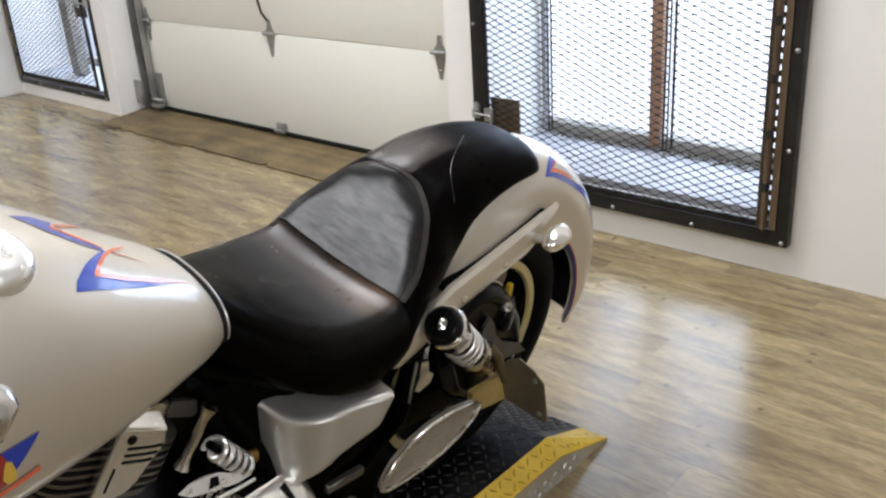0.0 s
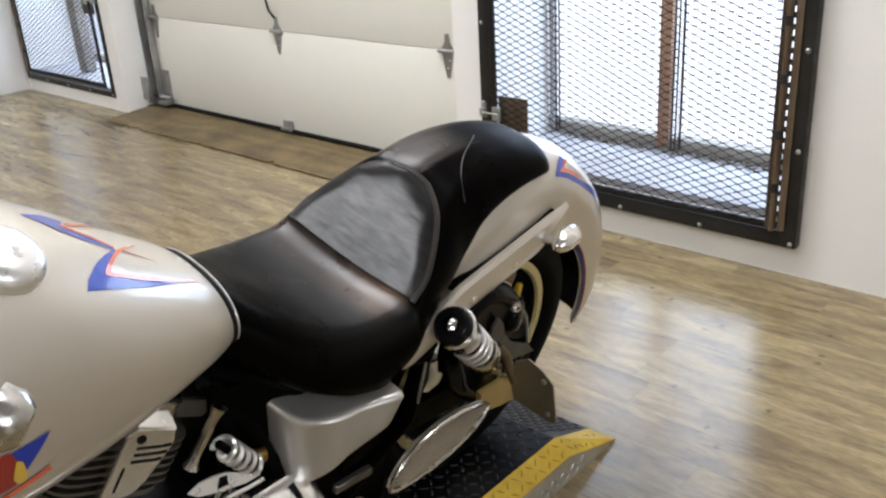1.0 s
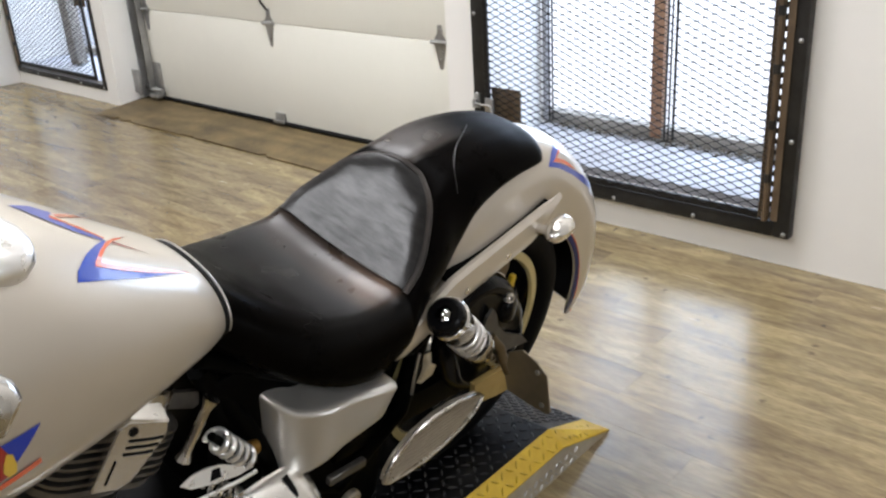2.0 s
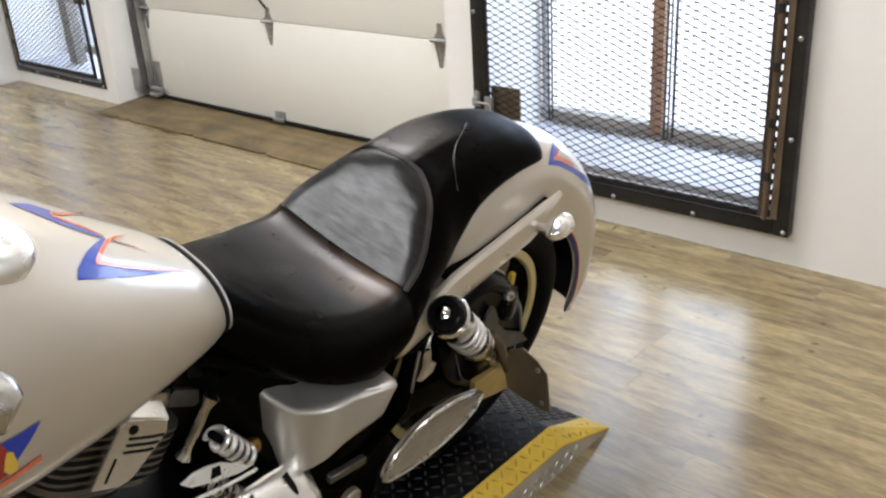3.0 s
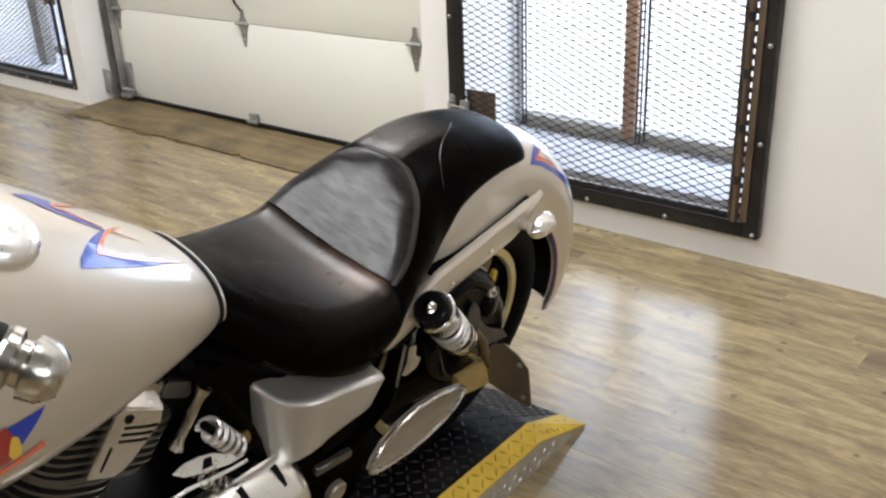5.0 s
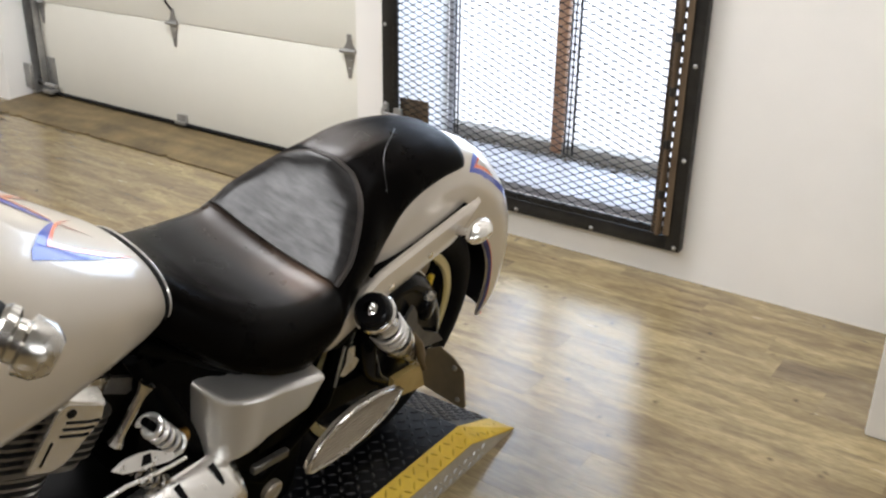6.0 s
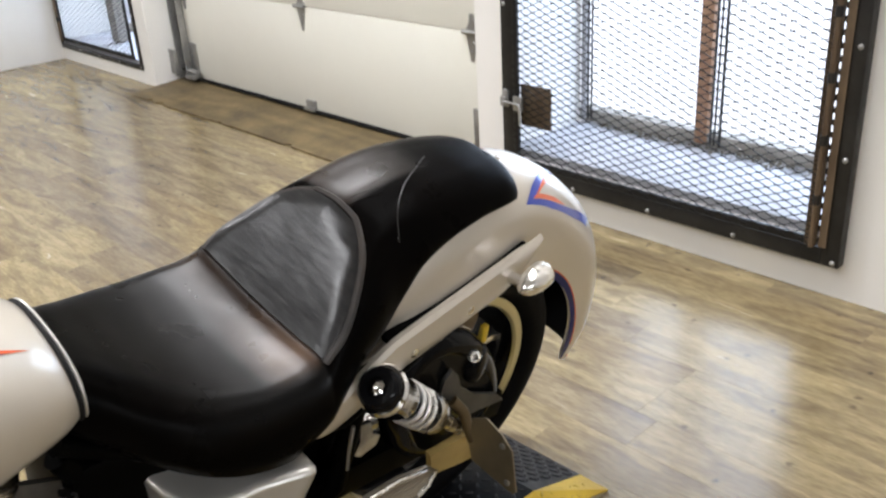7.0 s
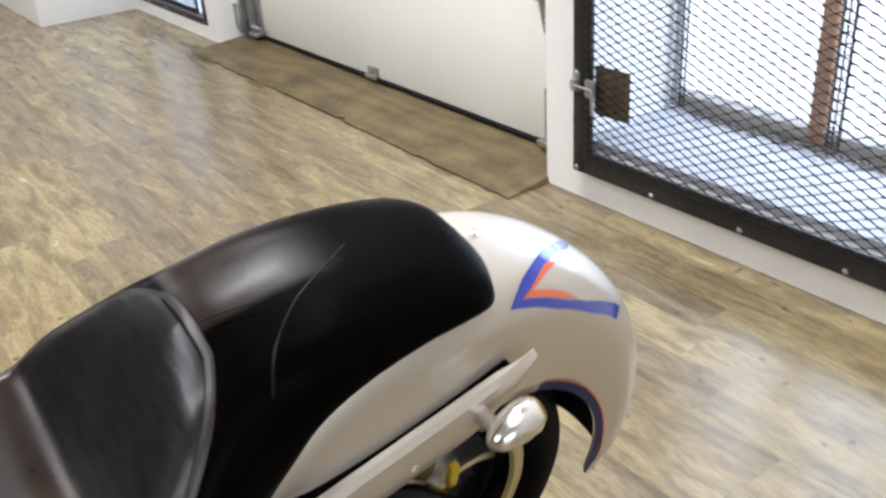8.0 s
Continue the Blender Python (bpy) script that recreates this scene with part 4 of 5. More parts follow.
def seat_ring(v):
    t, f, o, b = (spline(k, v) for k in (S_TOP, S_FLAT, S_OUT, S_LOW))
    b = min(b, t - 0.012)
    dish = 0.008 * ease((v - 0.72) / 0.12) * ease((1.09 - v) / 0.16)
    crown = ease((v - 1.02) / 0.09)
    tent = 0.10 * ease((v - 1.055) / 0.03) * ease((1.24 - v) / 0.13)
    half = []
    for k in range(7):
        u = f * k / 6
        half.append((u, t - dish * (1 - (k / 6) ** 2) - crown * 0.010 * (u / 0.08) ** 2 - tent * u))
    edge_w = half[-1][1]
    for k in range(1, 13):
        a = math.pi / 2 * k / 12
        drop = (edge_w - b) * (0.72 + 0.1 * crown)
        half.append((f + (o - f) * math.sin(a) ** 0.95, edge_w - drop * (1 - math.cos(a)) ** (1.05 - 0.12 * crown)))
    half.append((o - 0.002, b + (t - b) * 0.12))
    half.append((o - 0.022, b))
    ring = [(u, v, w) for u, w in half]
    ring += [(-u, v, w) for u, w in reversed(half[1:])]
    return ring


def seat_w(u, v):
    pts = [(p[0], p[2]) for p in seat_ring(v)[:19]]
    for (a, wa), (b, wb) in zip(pts, pts[1:]):
        if a <= abs(u) <= b and b > a:
            return wa + (wb - wa) * (abs(u) - a) / (b - a)
    return pts[-1][1]


bm = bmesh.new()
loft(bm, [seat_ring(v) for v in np.linspace(0.665, 1.402, 90)])
seat = bp("seat", bm, M_LEATHER, label="black leather two-up seat with stitched bucket", sharp=60)
# the smooth worn panel of the bucket's back
PANEL_EDGE = [(0.973, 0.139), (1.0, 0.135), (1.02, 0.126), (1.045, 0.108), (1.065, 0.087), (1.078, 0.068), (1.088, 0.046)]
edge = lambda v: spline(PANEL_EDGE, v)
bm = bmesh.new()
rows_ = []
for v in np.linspace(0.974, 1.088, 30):
    rows_.append([Vector((u, v, seat_w(u, v))) + Vector((0, -0.0016, 0.0016)) for u in np.linspace(-edge(v), edge(v), 31)])
loft(bm, rows_, False, False)
bp("backrest_panel", bm, M_WORN, seat, "smooth worn dark grey leather panel")


def seam(points, r=0.0016, lift_by=0.0008, mat=None, name="seam"):
    bm = bmesh.new()
    tube(bm, [Vector((u, v, seat_w(u, v) + lift_by)) for u, v in points], r, 8)
    bp(name, bm, mat or M_LEATHER, seat)


seam([(u, 0.972) for u in np.linspace(-0.141, 0.141, 30)])
# the padded roll that frames the panel, with its piping
rim_path = [(edge(v), v) for v in np.linspace(0.976, 1.088, 26)]
rim_path += [(u, 1.090 + 0.001 * math.cos(u * 30)) for u in np.linspace(0.040, -0.040, 12)]
rim_path += [(-edge(v), v) for v in np.linspace(1.088, 0.976, 26)]
seam([(u * 1.03, v + 0.004 * ease((v - 1.03) / 0.05)) for u, v in rim_path], 0.0066, -0.0050, M_LIP, "padded_roll")
seam(rim_path, 0.0012, 0.0003, M_LIP, "piping")
side_seam = [(-0.004, 1.255), (0.014, 1.224), (0.038, 1.179), (0.060, 1.151), (0.080, 1.134), (0.098, 1.124)]
keys = [(i, p[0]) for i, p in enumerate(side_seam)], [(i, p[1]) for i, p in enumerate(side_seam)]
seam([(spline(keys[0], k), spline(keys[1], k)) for k in np.linspace(0, 5, 26)], 0.0008, 0.0002, M_WORN)
# short creases behind the panel's top
for u0, u1 in ((0.010, 0.020), (0.020, 0.033)):
    seam([(u0 + (u1 - u0) * k, 1.100 + 0.046 * k) for k in np.linspace(0, 1, 8)], 0.0008, -0.0002)

# -- rear fender
F_OUT = [(-14, 0.4106), (0, 0.4256), (25, 0.428), (50, 0.4292), (75, 0.4391), (100, 0.4357), (125, 0.4282), (150, 0.4242)]
F_HALF = [(-14, 0.0836), (0, 0.0904), (25, 0.09), (50, 0.0885), (80, 0.0961), (110, 0.1082), (150, 0.1183)]
F_IN = [(-14, 0.338), (-8, 0.322), (8, 0.313), (22, 0.301), (40, 0.286), (57, 0.268)]


def strut_line(v):
    """Height of the strut's upper edge."""
    return 0.611 + (v - 1.101) * 0.115 if v > 1.101 else 0.611 + (v - 1.101) * 0.55


def fender_inner(deg):
    if deg <= 57:
        return spline(F_IN, deg)
    s, c = math.sin(radians(deg)), math.cos(radians(deg))
    w = strut_line(HUB.y + 0.3 * c) - 0.03
    far = max(0.262, min((w - HUB.z) / s, 0.40))
    return 0.268 + (far - 0.268) * ease((deg - 72) / 16)


def fender_half_ring(deg):
    o, h, i = spline(F_OUT, deg), spline(F_HALF, deg), fender_inner(deg)
    half = [(0.0, o)]
    flare = ease((deg - 45) / 30)
    sh = 0.075
    for k in range(1, 13):
        a = math.pi / 2 * k / 12
        half.append((h * math.sin(a) ** 0.82, o - sh * (1 - math.cos(a)) ** 0.95))
    for k in range(1, 6):
        f = k / 5
        r = (o - sh) + (i - (o - sh)) * f
        half.append((h * (1 - (0.05 - 0.16 * flare) * f), r))
    return half


def polar(u, deg, r):
    return Vector((u, HUB.y + r * math.cos(radians(deg)), HUB.z + r * math.sin(radians(deg))))


def fender_ring(deg):
    half = fender_half_ring(deg)
    return [polar(-u, deg, r) for u, r in reversed(half[1:])] + [polar(u, deg, r) for u, r in half]


def fender_r(u, deg):
    half = fender_half_ring(deg)
    for (a, ra), (b, rb) in zip(half, half[1:]):
        if a <= abs(u) <= b and b > a:
            return ra + (rb - ra) * (abs(u) - a) / (b - a)
    return half[12][1]


bm = bmesh.new()
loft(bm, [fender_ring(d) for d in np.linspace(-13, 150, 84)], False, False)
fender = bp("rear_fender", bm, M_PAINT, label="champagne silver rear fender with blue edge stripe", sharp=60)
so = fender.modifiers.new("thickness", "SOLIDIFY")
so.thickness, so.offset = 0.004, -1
# inner faces are black all over, in the tyre material
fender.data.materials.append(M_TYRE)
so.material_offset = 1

on_fender = lambda lift_by: (lambda u, d: polar(u, d * 100, fender_r(u, d * 100) + lift_by))
for sgn in (1, -1):
    blue = [(0.086, 0.775), (0.066, 0.739), (0.032, 0.658), (0.009, 0.586), (0.0, 0.555), (0.0, 0.530), (0.018, 0.566), (0.053, 0.676), (0.076, 0.728), (0.081, 0.745), (0.080, 0.634), (0.076, 0.554), (0.064, 0.41), (0.077, 0.42), (0.0815, 0.526), (0.086, 0.662)]
    orange = [(0.030, 0.606), (0.053, 0.678), (0.076, 0.729), (0.081, 0.746), (0.080, 0.64), (0.077, 0.585), (0.0755, 0.64), (0.0755, 0.720), (0.066, 0.693), (0.045, 0.632)]
    for nm, poly, mat, hgt in (("blue_flash", blue, M_BLUE, 0.0012), ("orange_flash", orange, M_ORANGE, 0.0018)):
        if sgn < 0:
            continue
        bp(nm, decal([(sgn * a, b) for a, b in poly], on_fender(hgt), 0.02), mat, fender)
    # stripe along the wheel arch
    for nm, r0, r1, mat, x in (("edge_stripe", -0.001, 0.0125, M_NAVY, 0.0026), ("edge_line", 0.0125, 0.0147, M_ORANGE, 0.0026)):
        bm = bmesh.new()
        rws = []
        for d in np.linspace(-12.6, 56, 40):
            i, h = fender_inner(d), spline(F_HALF, d)
            k = 1.0 + 0.6 * max(0, (10 - d) / 25)
            rws.append([polar(sgn * (h * 0.955 + x), d, i + r0 * k), polar(sgn * (h * 0.96 + x), d, i + r1 * k)])
        loft(bm, rws, False, False)
        bp(nm, bm, mat, fender)
bm = bmesh.new()
lathe(bm, [(0, 0.005), (0.004, 0.005), (0.006, 0.0)], polar(0.004, 77.5, 0.438), (0, 0.2, 1), 10)
bp("seat_bolt", bm, M_CHROME, fender)

# -- fender struts
FLARE = [(0.93, 0.526), (0.955, 0.516), (0.98, 0.508), (1.03, 0.517), (1.101, 0.543)]
for sgn in (1, -1):
    bm = bmesh.new()
    rings = []
    for k in np.linspace(0, 1, 40):
        v = 0.930 + 0.500 * k
        top = strut_line(v) - 0.006 if v > 1.101 else 0.605 + (v - 1.101) * 0.44
        hgt = 0.062 if v > 1.101 else top - spline(FLARE, v)
        if k > 0.80:
            hgt *= max(0.10, 1 - ((k - 0.80) / 0.2) ** 1.6 * 0.90)
        hgt = max(hgt, 0.006)
        u0 = 0.158 - 0.040 * k
        th = 0.013 if k < 0.9 else 0.013 * max(0.35, 1 - (k - 0.9) / 0.1 * 0.65)
        if k > 0.9:
            u0 -= 0.006 * ((k - 0.9) / 0.1) ** 2
        e = min(0.006, hgt * 0.4)
        rings.append([(sgn * (u0 - th), v, top - hgt), (sgn * u0, v, top - hgt + e * 0.3), (sgn * (u0 + 0.003), v, top - hgt + e), (sgn * (u0 + 0.004), v, top - hgt * 0.5), (sgn * (u0 + 0.001), v, top - e), (sgn * (u0 - e), v, top), (sgn * (u0 - th), v, top)])
    loft(bm, rings)
    strut = bp("fender_strut", bm, M_PAINT, label="champagne silver strut along the fender")
    for v, dz in ((1.138, 0.047), (1.258, 0.045)):
        bm = bmesh.new()
        k = (v - 0.930) / 0.500
        lathe(bm, [(0, 0.0075), (0.002, 0.0075), (0.0025, 0.005), (0.004, 0.005), (0.0042, 0.0)], (sgn * (0.158 - 0.040 * k + 0.002), v, strut_line(v) - dz), (sgn, 0, 0), 14)
        bp("strut_bolt", bm, M_CHROME, strut)
    # black strip that puts in the shade of the gap between strut and fender
    bm = bmesh.new()
    loft(bm, [[(sgn * (0.132 - 0.020 * k), 1.10 + 0.30 * k, strut_line(1.10 + 0.30 * k) + a) for a in (-0.020, -0.010)] + [(sgn * 0.098, 1.10 + 0.30 * k, strut_line(1.10 + 0.30 * k) + a) for a in (-0.010, -0.020)] for k in np.linspace(0, 1, 12)])
    bp("gap_shade", bm, M_DARK, strut, "black strip put in as shade behind the strut")

# -- turn signals
for sgn in (1, -1):
    bm = bmesh.new()
    ax = Vector((-sgn * 0.14, 0.97, 0.06)).normalized()
    c = Vector((sgn * 0.168, 1.322, 0.611))
    lathe(bm, [(0.004, 0.002), (0.008, 0.0075), (0.016, 0.0138), (0.028, 0.0186), (0.044, 0.0212), (0.064, 0.0214), (0.068, 0.0198)], c, ax, 28)
    sig = bp("turn_signal", bm, M_BRIGHT, label="chrome bullet turn signal")
    bm = bmesh.new()
    lathe(bm, [(0.068, 0.0194), (0.074, 0.017), (0.077, 0.009), (0.078, 0.0)], c, ax, 24)
    bp("lens", bm, M_AMBER, sig, "amber lens")
    bm = bmesh.new()
    tube(bm, [(sgn * 0.112, 1.348, 0.600), (sgn * 0.150, 1.350, 0.608)], 0.010, 12)
    bp("stalk", bm, M_CHROME, sig)

# -- rear wheel
bm = bmesh.new()
prof = []
for k in range(40):
    a = 2 * math.pi * k / 40
    c, s = math.cos(a), math.sin(a)
    prof.append((0.081 * math.copysign(abs(s) ** 0.75, s), 0.260 + 0.040 * math.copysign(abs(c) ** 0.8, c)))
lathe(bm, prof, HUB, (1, 0, 0), 72, closed=True)
wheel = new("rear_wheel")
wheel.parent = bike
wheel.location = (0, HUB.y - V0 - 0.024, HUB.z - 0.005)
tagged(wheel, "cast wheel with black tyre and cream flange")


def wp(name, bm, mat, label="", smooth=True):
    bm.transform(Matrix.Translation(-HUB))
    return part(name, bm, mat, wheel, label, smooth)


wp("tyre", bm, M_TYRE, "wide black tyre")
bm = bmesh.new()
lathe(bm, [(-0.062, 0.222), (-0.066, 0.214), (-0.060, 0.204), (-0.030, 0.190), (0.030, 0.190), (0.060, 0.204), (0.066, 0.214), (0.062, 0.222), (0.0, 0.215)], HUB, (1, 0, 0), 72, closed=True)
wp("rim", bm, M_GUARD, "gloss black rim")
for sgn in (1, -1):
    bm = bmesh.new()
    lathe(bm, [(sgn * 0.0665, 0.224), (sgn * 0.0690, 0.219), (sgn * 0.0675, 0.207), (sgn * 0.062, 0.203), (sgn * 0.060, 0.220)], HUB, (1, 0, 0), 72, closed=True)
    wp("rim_flange", bm, M_RIMPAINT, "cream painted rim flange")
bm = bmesh.new()
lathe(bm, [(-0.075, 0.0), (-0.075, 0.03), (-0.05, 0.045), (0.05, 0.05), (0.085, 0.04), (0.085, 0.0)], HUB, (1, 0, 0), 32)
wp("hub", bm, M_DULLCHROME)
for k in range(7):
    a = 2 * math.pi * k / 7 + 0.2
    bm = bmesh.new()
    rings = []
    for f in np.linspace(0, 1, 7):
        r = 0.04 + 0.156 * f
        aa = a + 0.25 * math.sin(f * 3.1)
        wd, tk = 0.017 - 0.006 * math.sin(f * 3.14), 0.052 - 0.012 * f
        d = Vector((0, math.cos(aa), math.sin(aa)))
        t = Vector((0, -math.sin(aa), math.cos(aa)))
        p = HUB + d * r
        rings.append([p + t * wd * cc + Vector((tk * ss, 0, 0)) for cc, ss in ((1, 0.4), (0.5, 1), (-0.5, 1), (-1, 0.4), (-1, -0.4), (-0.5, -1), (0.5, -1), (1, -0.4))])
    loft(bm, rings)
    wp("spoke", bm, M_BRIGHT)
bm = bmesh.new()
lathe(bm, [(-0.084, 0.10), (-0.078, 0.10), (-0.078, 0.15), (-0.084, 0.15)], HUB, (1, 0, 0), 48, closed=True)
wp("brake_disc", bm, M_DULLCHROME, "steel brake disc")

# -- black drive cover beside the wheel, and swingarm
CC = Vector((0.0, 1.220, 0.400))
GUARD_R = [(-60, 0.16), (-40, 0.170), (-24, 0.172), (0, 0.147), (38, 0.128), (75, 0.143), (93, 0.159), (108, 0.166), (122, 0.162), (150, 0.125), (200, 0.095), (250, 0.110), (300, 0.160)]


def guard_at(u, deg, inset):
    r = max(0.001, spline(GUARD_R, deg) - inset)
    return CC + Vector((u, r * math.cos(radians(deg)), r * math.sin(radians(deg))))


bm = bmesh.new()
loft(bm, [[guard_at(u, deg, d) for deg in np.arange(-60, 300, 6.0)] for u, d in ((0.108, 0.2), (0.108, 0.006), (0.111, 0.001), (0.115, 0.0), (0.128, 0.003), (0.135, 0.008), (0.141, 0.015), (0.145, 0.023), (0.1455, 0.030), (0.141, 0.034), (0.139, 0.042), (0.139, 0.075), (0.143, 0.09), (0.144, 0.2))])
cover = bp("belt_guard", bm, M_GUARD, label="gloss black rounded belt guard")
# The highlight along the gloss guard's rim, put in as a bright tube.
bm = bmesh.new()
tube(bm, [guard_at(0.115, deg, -0.0008) for deg in np.linspace(56, 128, 26)], 0.0020, 8)
bp("guard_highlight", bm, M_DULLCHROME, cover, "bright tube in place of the edge's highlight")
for deg in (98, 107, 114.5, 122):
    bm = bmesh.new()
    loft(bm, [[guard_at(u, deg + da, 0.012 if low else -0.0012 + 0.007 * (u - 0.117) / 0.018) for u, da, low in ((0.118, -2.6, 0), (0.135, -2.6, 0), (0.135, -2.6, 1), (0.118, -2.6, 1))], [guard_at(u, deg + da, 0.012 if low else -0.0012 + 0.007 * (u - 0.117) / 0.018) for u, da, low in ((0.118, 2.6, 0), (0.135, 2.6, 0), (0.135, 2.6, 1), (0.118, 2.6, 1))]])
    bp("guard_rib", bm, M_SATIN, cover, "grey metal rib", smooth=False)
# Reflection patches on the guard's face, put in as a grey slab.
bm = bmesh.new()
slab(bm, [(1.207, 0.447), (1.211, 0.475), (1.225, 0.490), (1.2415, 0.4686), (1.254, 0.437), (1.290, 0.400), (1.351, 0.364), (1.379, 0.333), (1.322, 0.346), (1.292, 0.352), (1.302, 0.316), (1.270, 0.360), (1.245, 0.4046)], lambda a, b, d: Vector((0.1445 + d, a, b)), 0.006)
bp("guard_reflection", bm, M_GREYSHEEN, cover, "grey slab in place of a reflection on the guard", smooth=False)
bm = bmesh.new()
lathe(bm, [(0, 0.010), (0.020, 0.010), (0.022, 0.009), (0.022, 0.006), (0.012, 0.005), (0.012, 0.0)], Vector((0.134, 1.279, 0.486)), (0.85, -0.35, 0.38), 18)
bp("guard_spacer", bm, M_BRIGHT, cover, "bright tubular spacer")
bm = bmesh.new()
lathe(bm, [(0.0, 0.034), (0.010, 0.033), (0.017, 0.027), (0.020, 0.015), (0.021, 0.0)], Vector((0.128, 1.300, 0.450)), (0.9, 0.35, 0.15), 22)
bp("guard_dome", bm, M_GUARD, cover)
# bronze brake caliper and its yellow fitting behind the guard
bm = bmesh.new()
lathe(bm, [(0.0, 0.0), (0.0, 0.032), (0.006, 0.037), (0.026, 0.037), (0.033, 0.032), (0.035, 0.0)], Vector((0.075, 1.282, 0.522)), (1, 0, 0), 28)
caliper = bp("brake_caliper", bm, M_OLIVE, label="dull bronze brake caliper behind the belt guard")
bm = bmesh.new()
box(bm, 0.090, 0.102, 1.347, 1.361, 0.440, 0.478, 0.004)
bp("fitting", bm, M_YELLOW, caliper, "yellow fitting")
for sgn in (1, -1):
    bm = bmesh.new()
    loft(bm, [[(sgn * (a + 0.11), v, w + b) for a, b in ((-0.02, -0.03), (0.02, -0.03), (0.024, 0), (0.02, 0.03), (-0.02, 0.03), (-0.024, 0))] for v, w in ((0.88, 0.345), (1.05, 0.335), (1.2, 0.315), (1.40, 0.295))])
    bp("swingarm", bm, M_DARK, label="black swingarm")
bm = bmesh.new()
at = lambda a, b, d: Vector((0.166 + d, a, b))
slab(bm, [(1.178, 0.352), (1.245, 0.349), (1.284, 0.337), (1.312, 0.290), (1.318, 0.267), (1.255, 0.278), (1.190, 0.297)], at, 0.012)
bp("axle_plate", bm, M_PLATEBACK, label="bare metal axle plate")
bm = bmesh.new()
lathe(bm, [(0, 0.016), (0.012, 0.016), (0.014, 0.010), (0.022, 0.009), (0.023, 0.0)], (0.178, 1.305, 0.315), (1, 0, 0), 6)
bp("axle_nut", bm, M_DULLCHROME)

# -- side-mounted plate bracket, seen from its bare back
bm = bmesh.new()
at = lambda a, b, d: Vector((a, 1.252 - 0.05 * (a - 0.16) + d, b))
slab(bm, [(0.188, 0.400), (0.215, 0.424), (0.250, 0.420), (0.277, 0.407), (0.304, 0.338), (0.300, 0.331), (0.286, 0.327), (0.245, 0.322), (0.205, 0.318), (0.192, 0.345)], at, 0.003)
pb = bp("plate_bracket", bm, M_BRACKET, label="tarnished metal side-mount plate bracket")
for a, b in ((0.258, 0.402), (0.284, 0.342)):
    bm = bmesh.new()
    lathe(bm, [(0, 0.0055), (0.002, 0.0055), (0.0035, 0.003), (0.0036, 0)], at(a, b, -0.0002), (0, -1, 0), 10)
    bp("bracket_screw", bm, M_GALV, pb)
bm = bmesh.new()
tube(bm, [(0.152, 1.235, 0.420), (0.166, 1.252, 0.396), (0.178, 1.256, 0.370), (0.196, 1.256, 0.352)], 0.010, 10)
bp("bracket_arm", bm, M_OLIVE, pb)

# -- shock absorbers
for sgn in (1, -1):
    top = Vector((sgn * 0.178, 1.044, 0.580))
    low = Vector((sgn * 0.160, 1.268, 0.338))
    ax = (low - top).normalized()
    ln = (low - top).length
    bm = bmesh.new()
    lathe(bm, [(-0.008, 0.0), (-0.008, 0.013), (-0.012, 0.014), (-0.012, 0.025), (-0.008, 0.030), (0.0, 0.032), (0.008, 0.032), (0.008, 0.0)], top, ax, 30)
    shock = bp("shock_absorber", bm, M_BLACK, label="chrome shock absorber with black top mount")
    bm = bmesh.new()
    lathe(bm, [(0, 0.012), (0.004, 0.012), (0.005, 0.008), (0.010, 0.008), (0.012, 0.005), (0.0125, 0.0)], top - ax * 0.008, -ax, 6)
    bp("mount_bolt", bm, M_CHROME, shock)
    bm = bmesh.new()
    lathe(bm, [(0.005, 0.0), (0.005, 0.034), (0.010, 0.0372), (0.016, 0.0362), (0.022, 0.0330), (0.062, 0.0320), (0.068, 0.030), (0.068, 0.0)], top, ax, 30)
    bp("chrome_sleeve", bm, M_CHROME, shock)
    bm = bmesh.new()
    a1 = ax.orthogonal().normalized()
    b1 = ax.cross(a1)
    turns = 3.4
    tube(bm, [top + ax * (0.074 + 0.074 * k) + (a1 * math.cos(2 * math.pi * turns * k) + b1 * math.sin(2 * math.pi * turns * k)) * 0.0290 for k in np.linspace(0, 1, 110)], 0.0042, 8)
    bp("spring", bm, M_CHROMEWHITE, shock, "chrome coil spring")
    bm = bmesh.new()
    lathe(bm, [(0.064, 0.0), (0.064, 0.018), (0.16, 0.018), (0.16, 0.0)], top, ax, 18)
    bp("damper_body", bm, M_DARK, shock)
    bm = bmesh.new()
    lathe(bm, [(0.152, 0.0), (0.152, 0.032), (0.158, 0.034), (0.184, 0.032), (0.196, 0.025), (0.209, 0.013), (ln, 0.012), (ln + 0.01, 0.0)], top, ax, 26)
    bp("lower_cup", bm, M_DULLCHROME, shock)

# -- passenger floorboard, folded up against the frame
bm = bmesh.new()
board_poly = [(0.908, 0.325), (0.915, 0.344), (0.936, 0.367), (0.974, 0.387), (1.022, 0.396), (1.080, 0.394), (1.140, 0.379), (1.153, 0.368), (1.138, 0.347), (1.100, 0.327), (1.053, 0.315), (1.002, 0.311), (0.956, 0.313), (0.921, 0.318)]
at = lambda a, b, d: Vector((0.203 + (0.34 - b) * 0.10 + d, a, b))
slab(bm, board_poly, at, 0.010)
bmesh.ops.bevel(bm, geom=[e for e in bm.edges if e.is_boundary is False and abs(e.verts[0].co.x - e.verts[1].co.x) < 0.02], offset=0.0015, segments=1, affect="EDGES")
fb = bp("floorboard", bm, M_BOARD, label="oval silver passenger floorboard folded up, ribbed")
bm = bmesh.new()
rim = [at(a, b, 0.012) for a, b in board_poly]
tube(bm, rim + [rim[0]], 0.0042, 8, False)
bp("board_rim", bm, M_DULLCHROME, fb, "chrome rim")
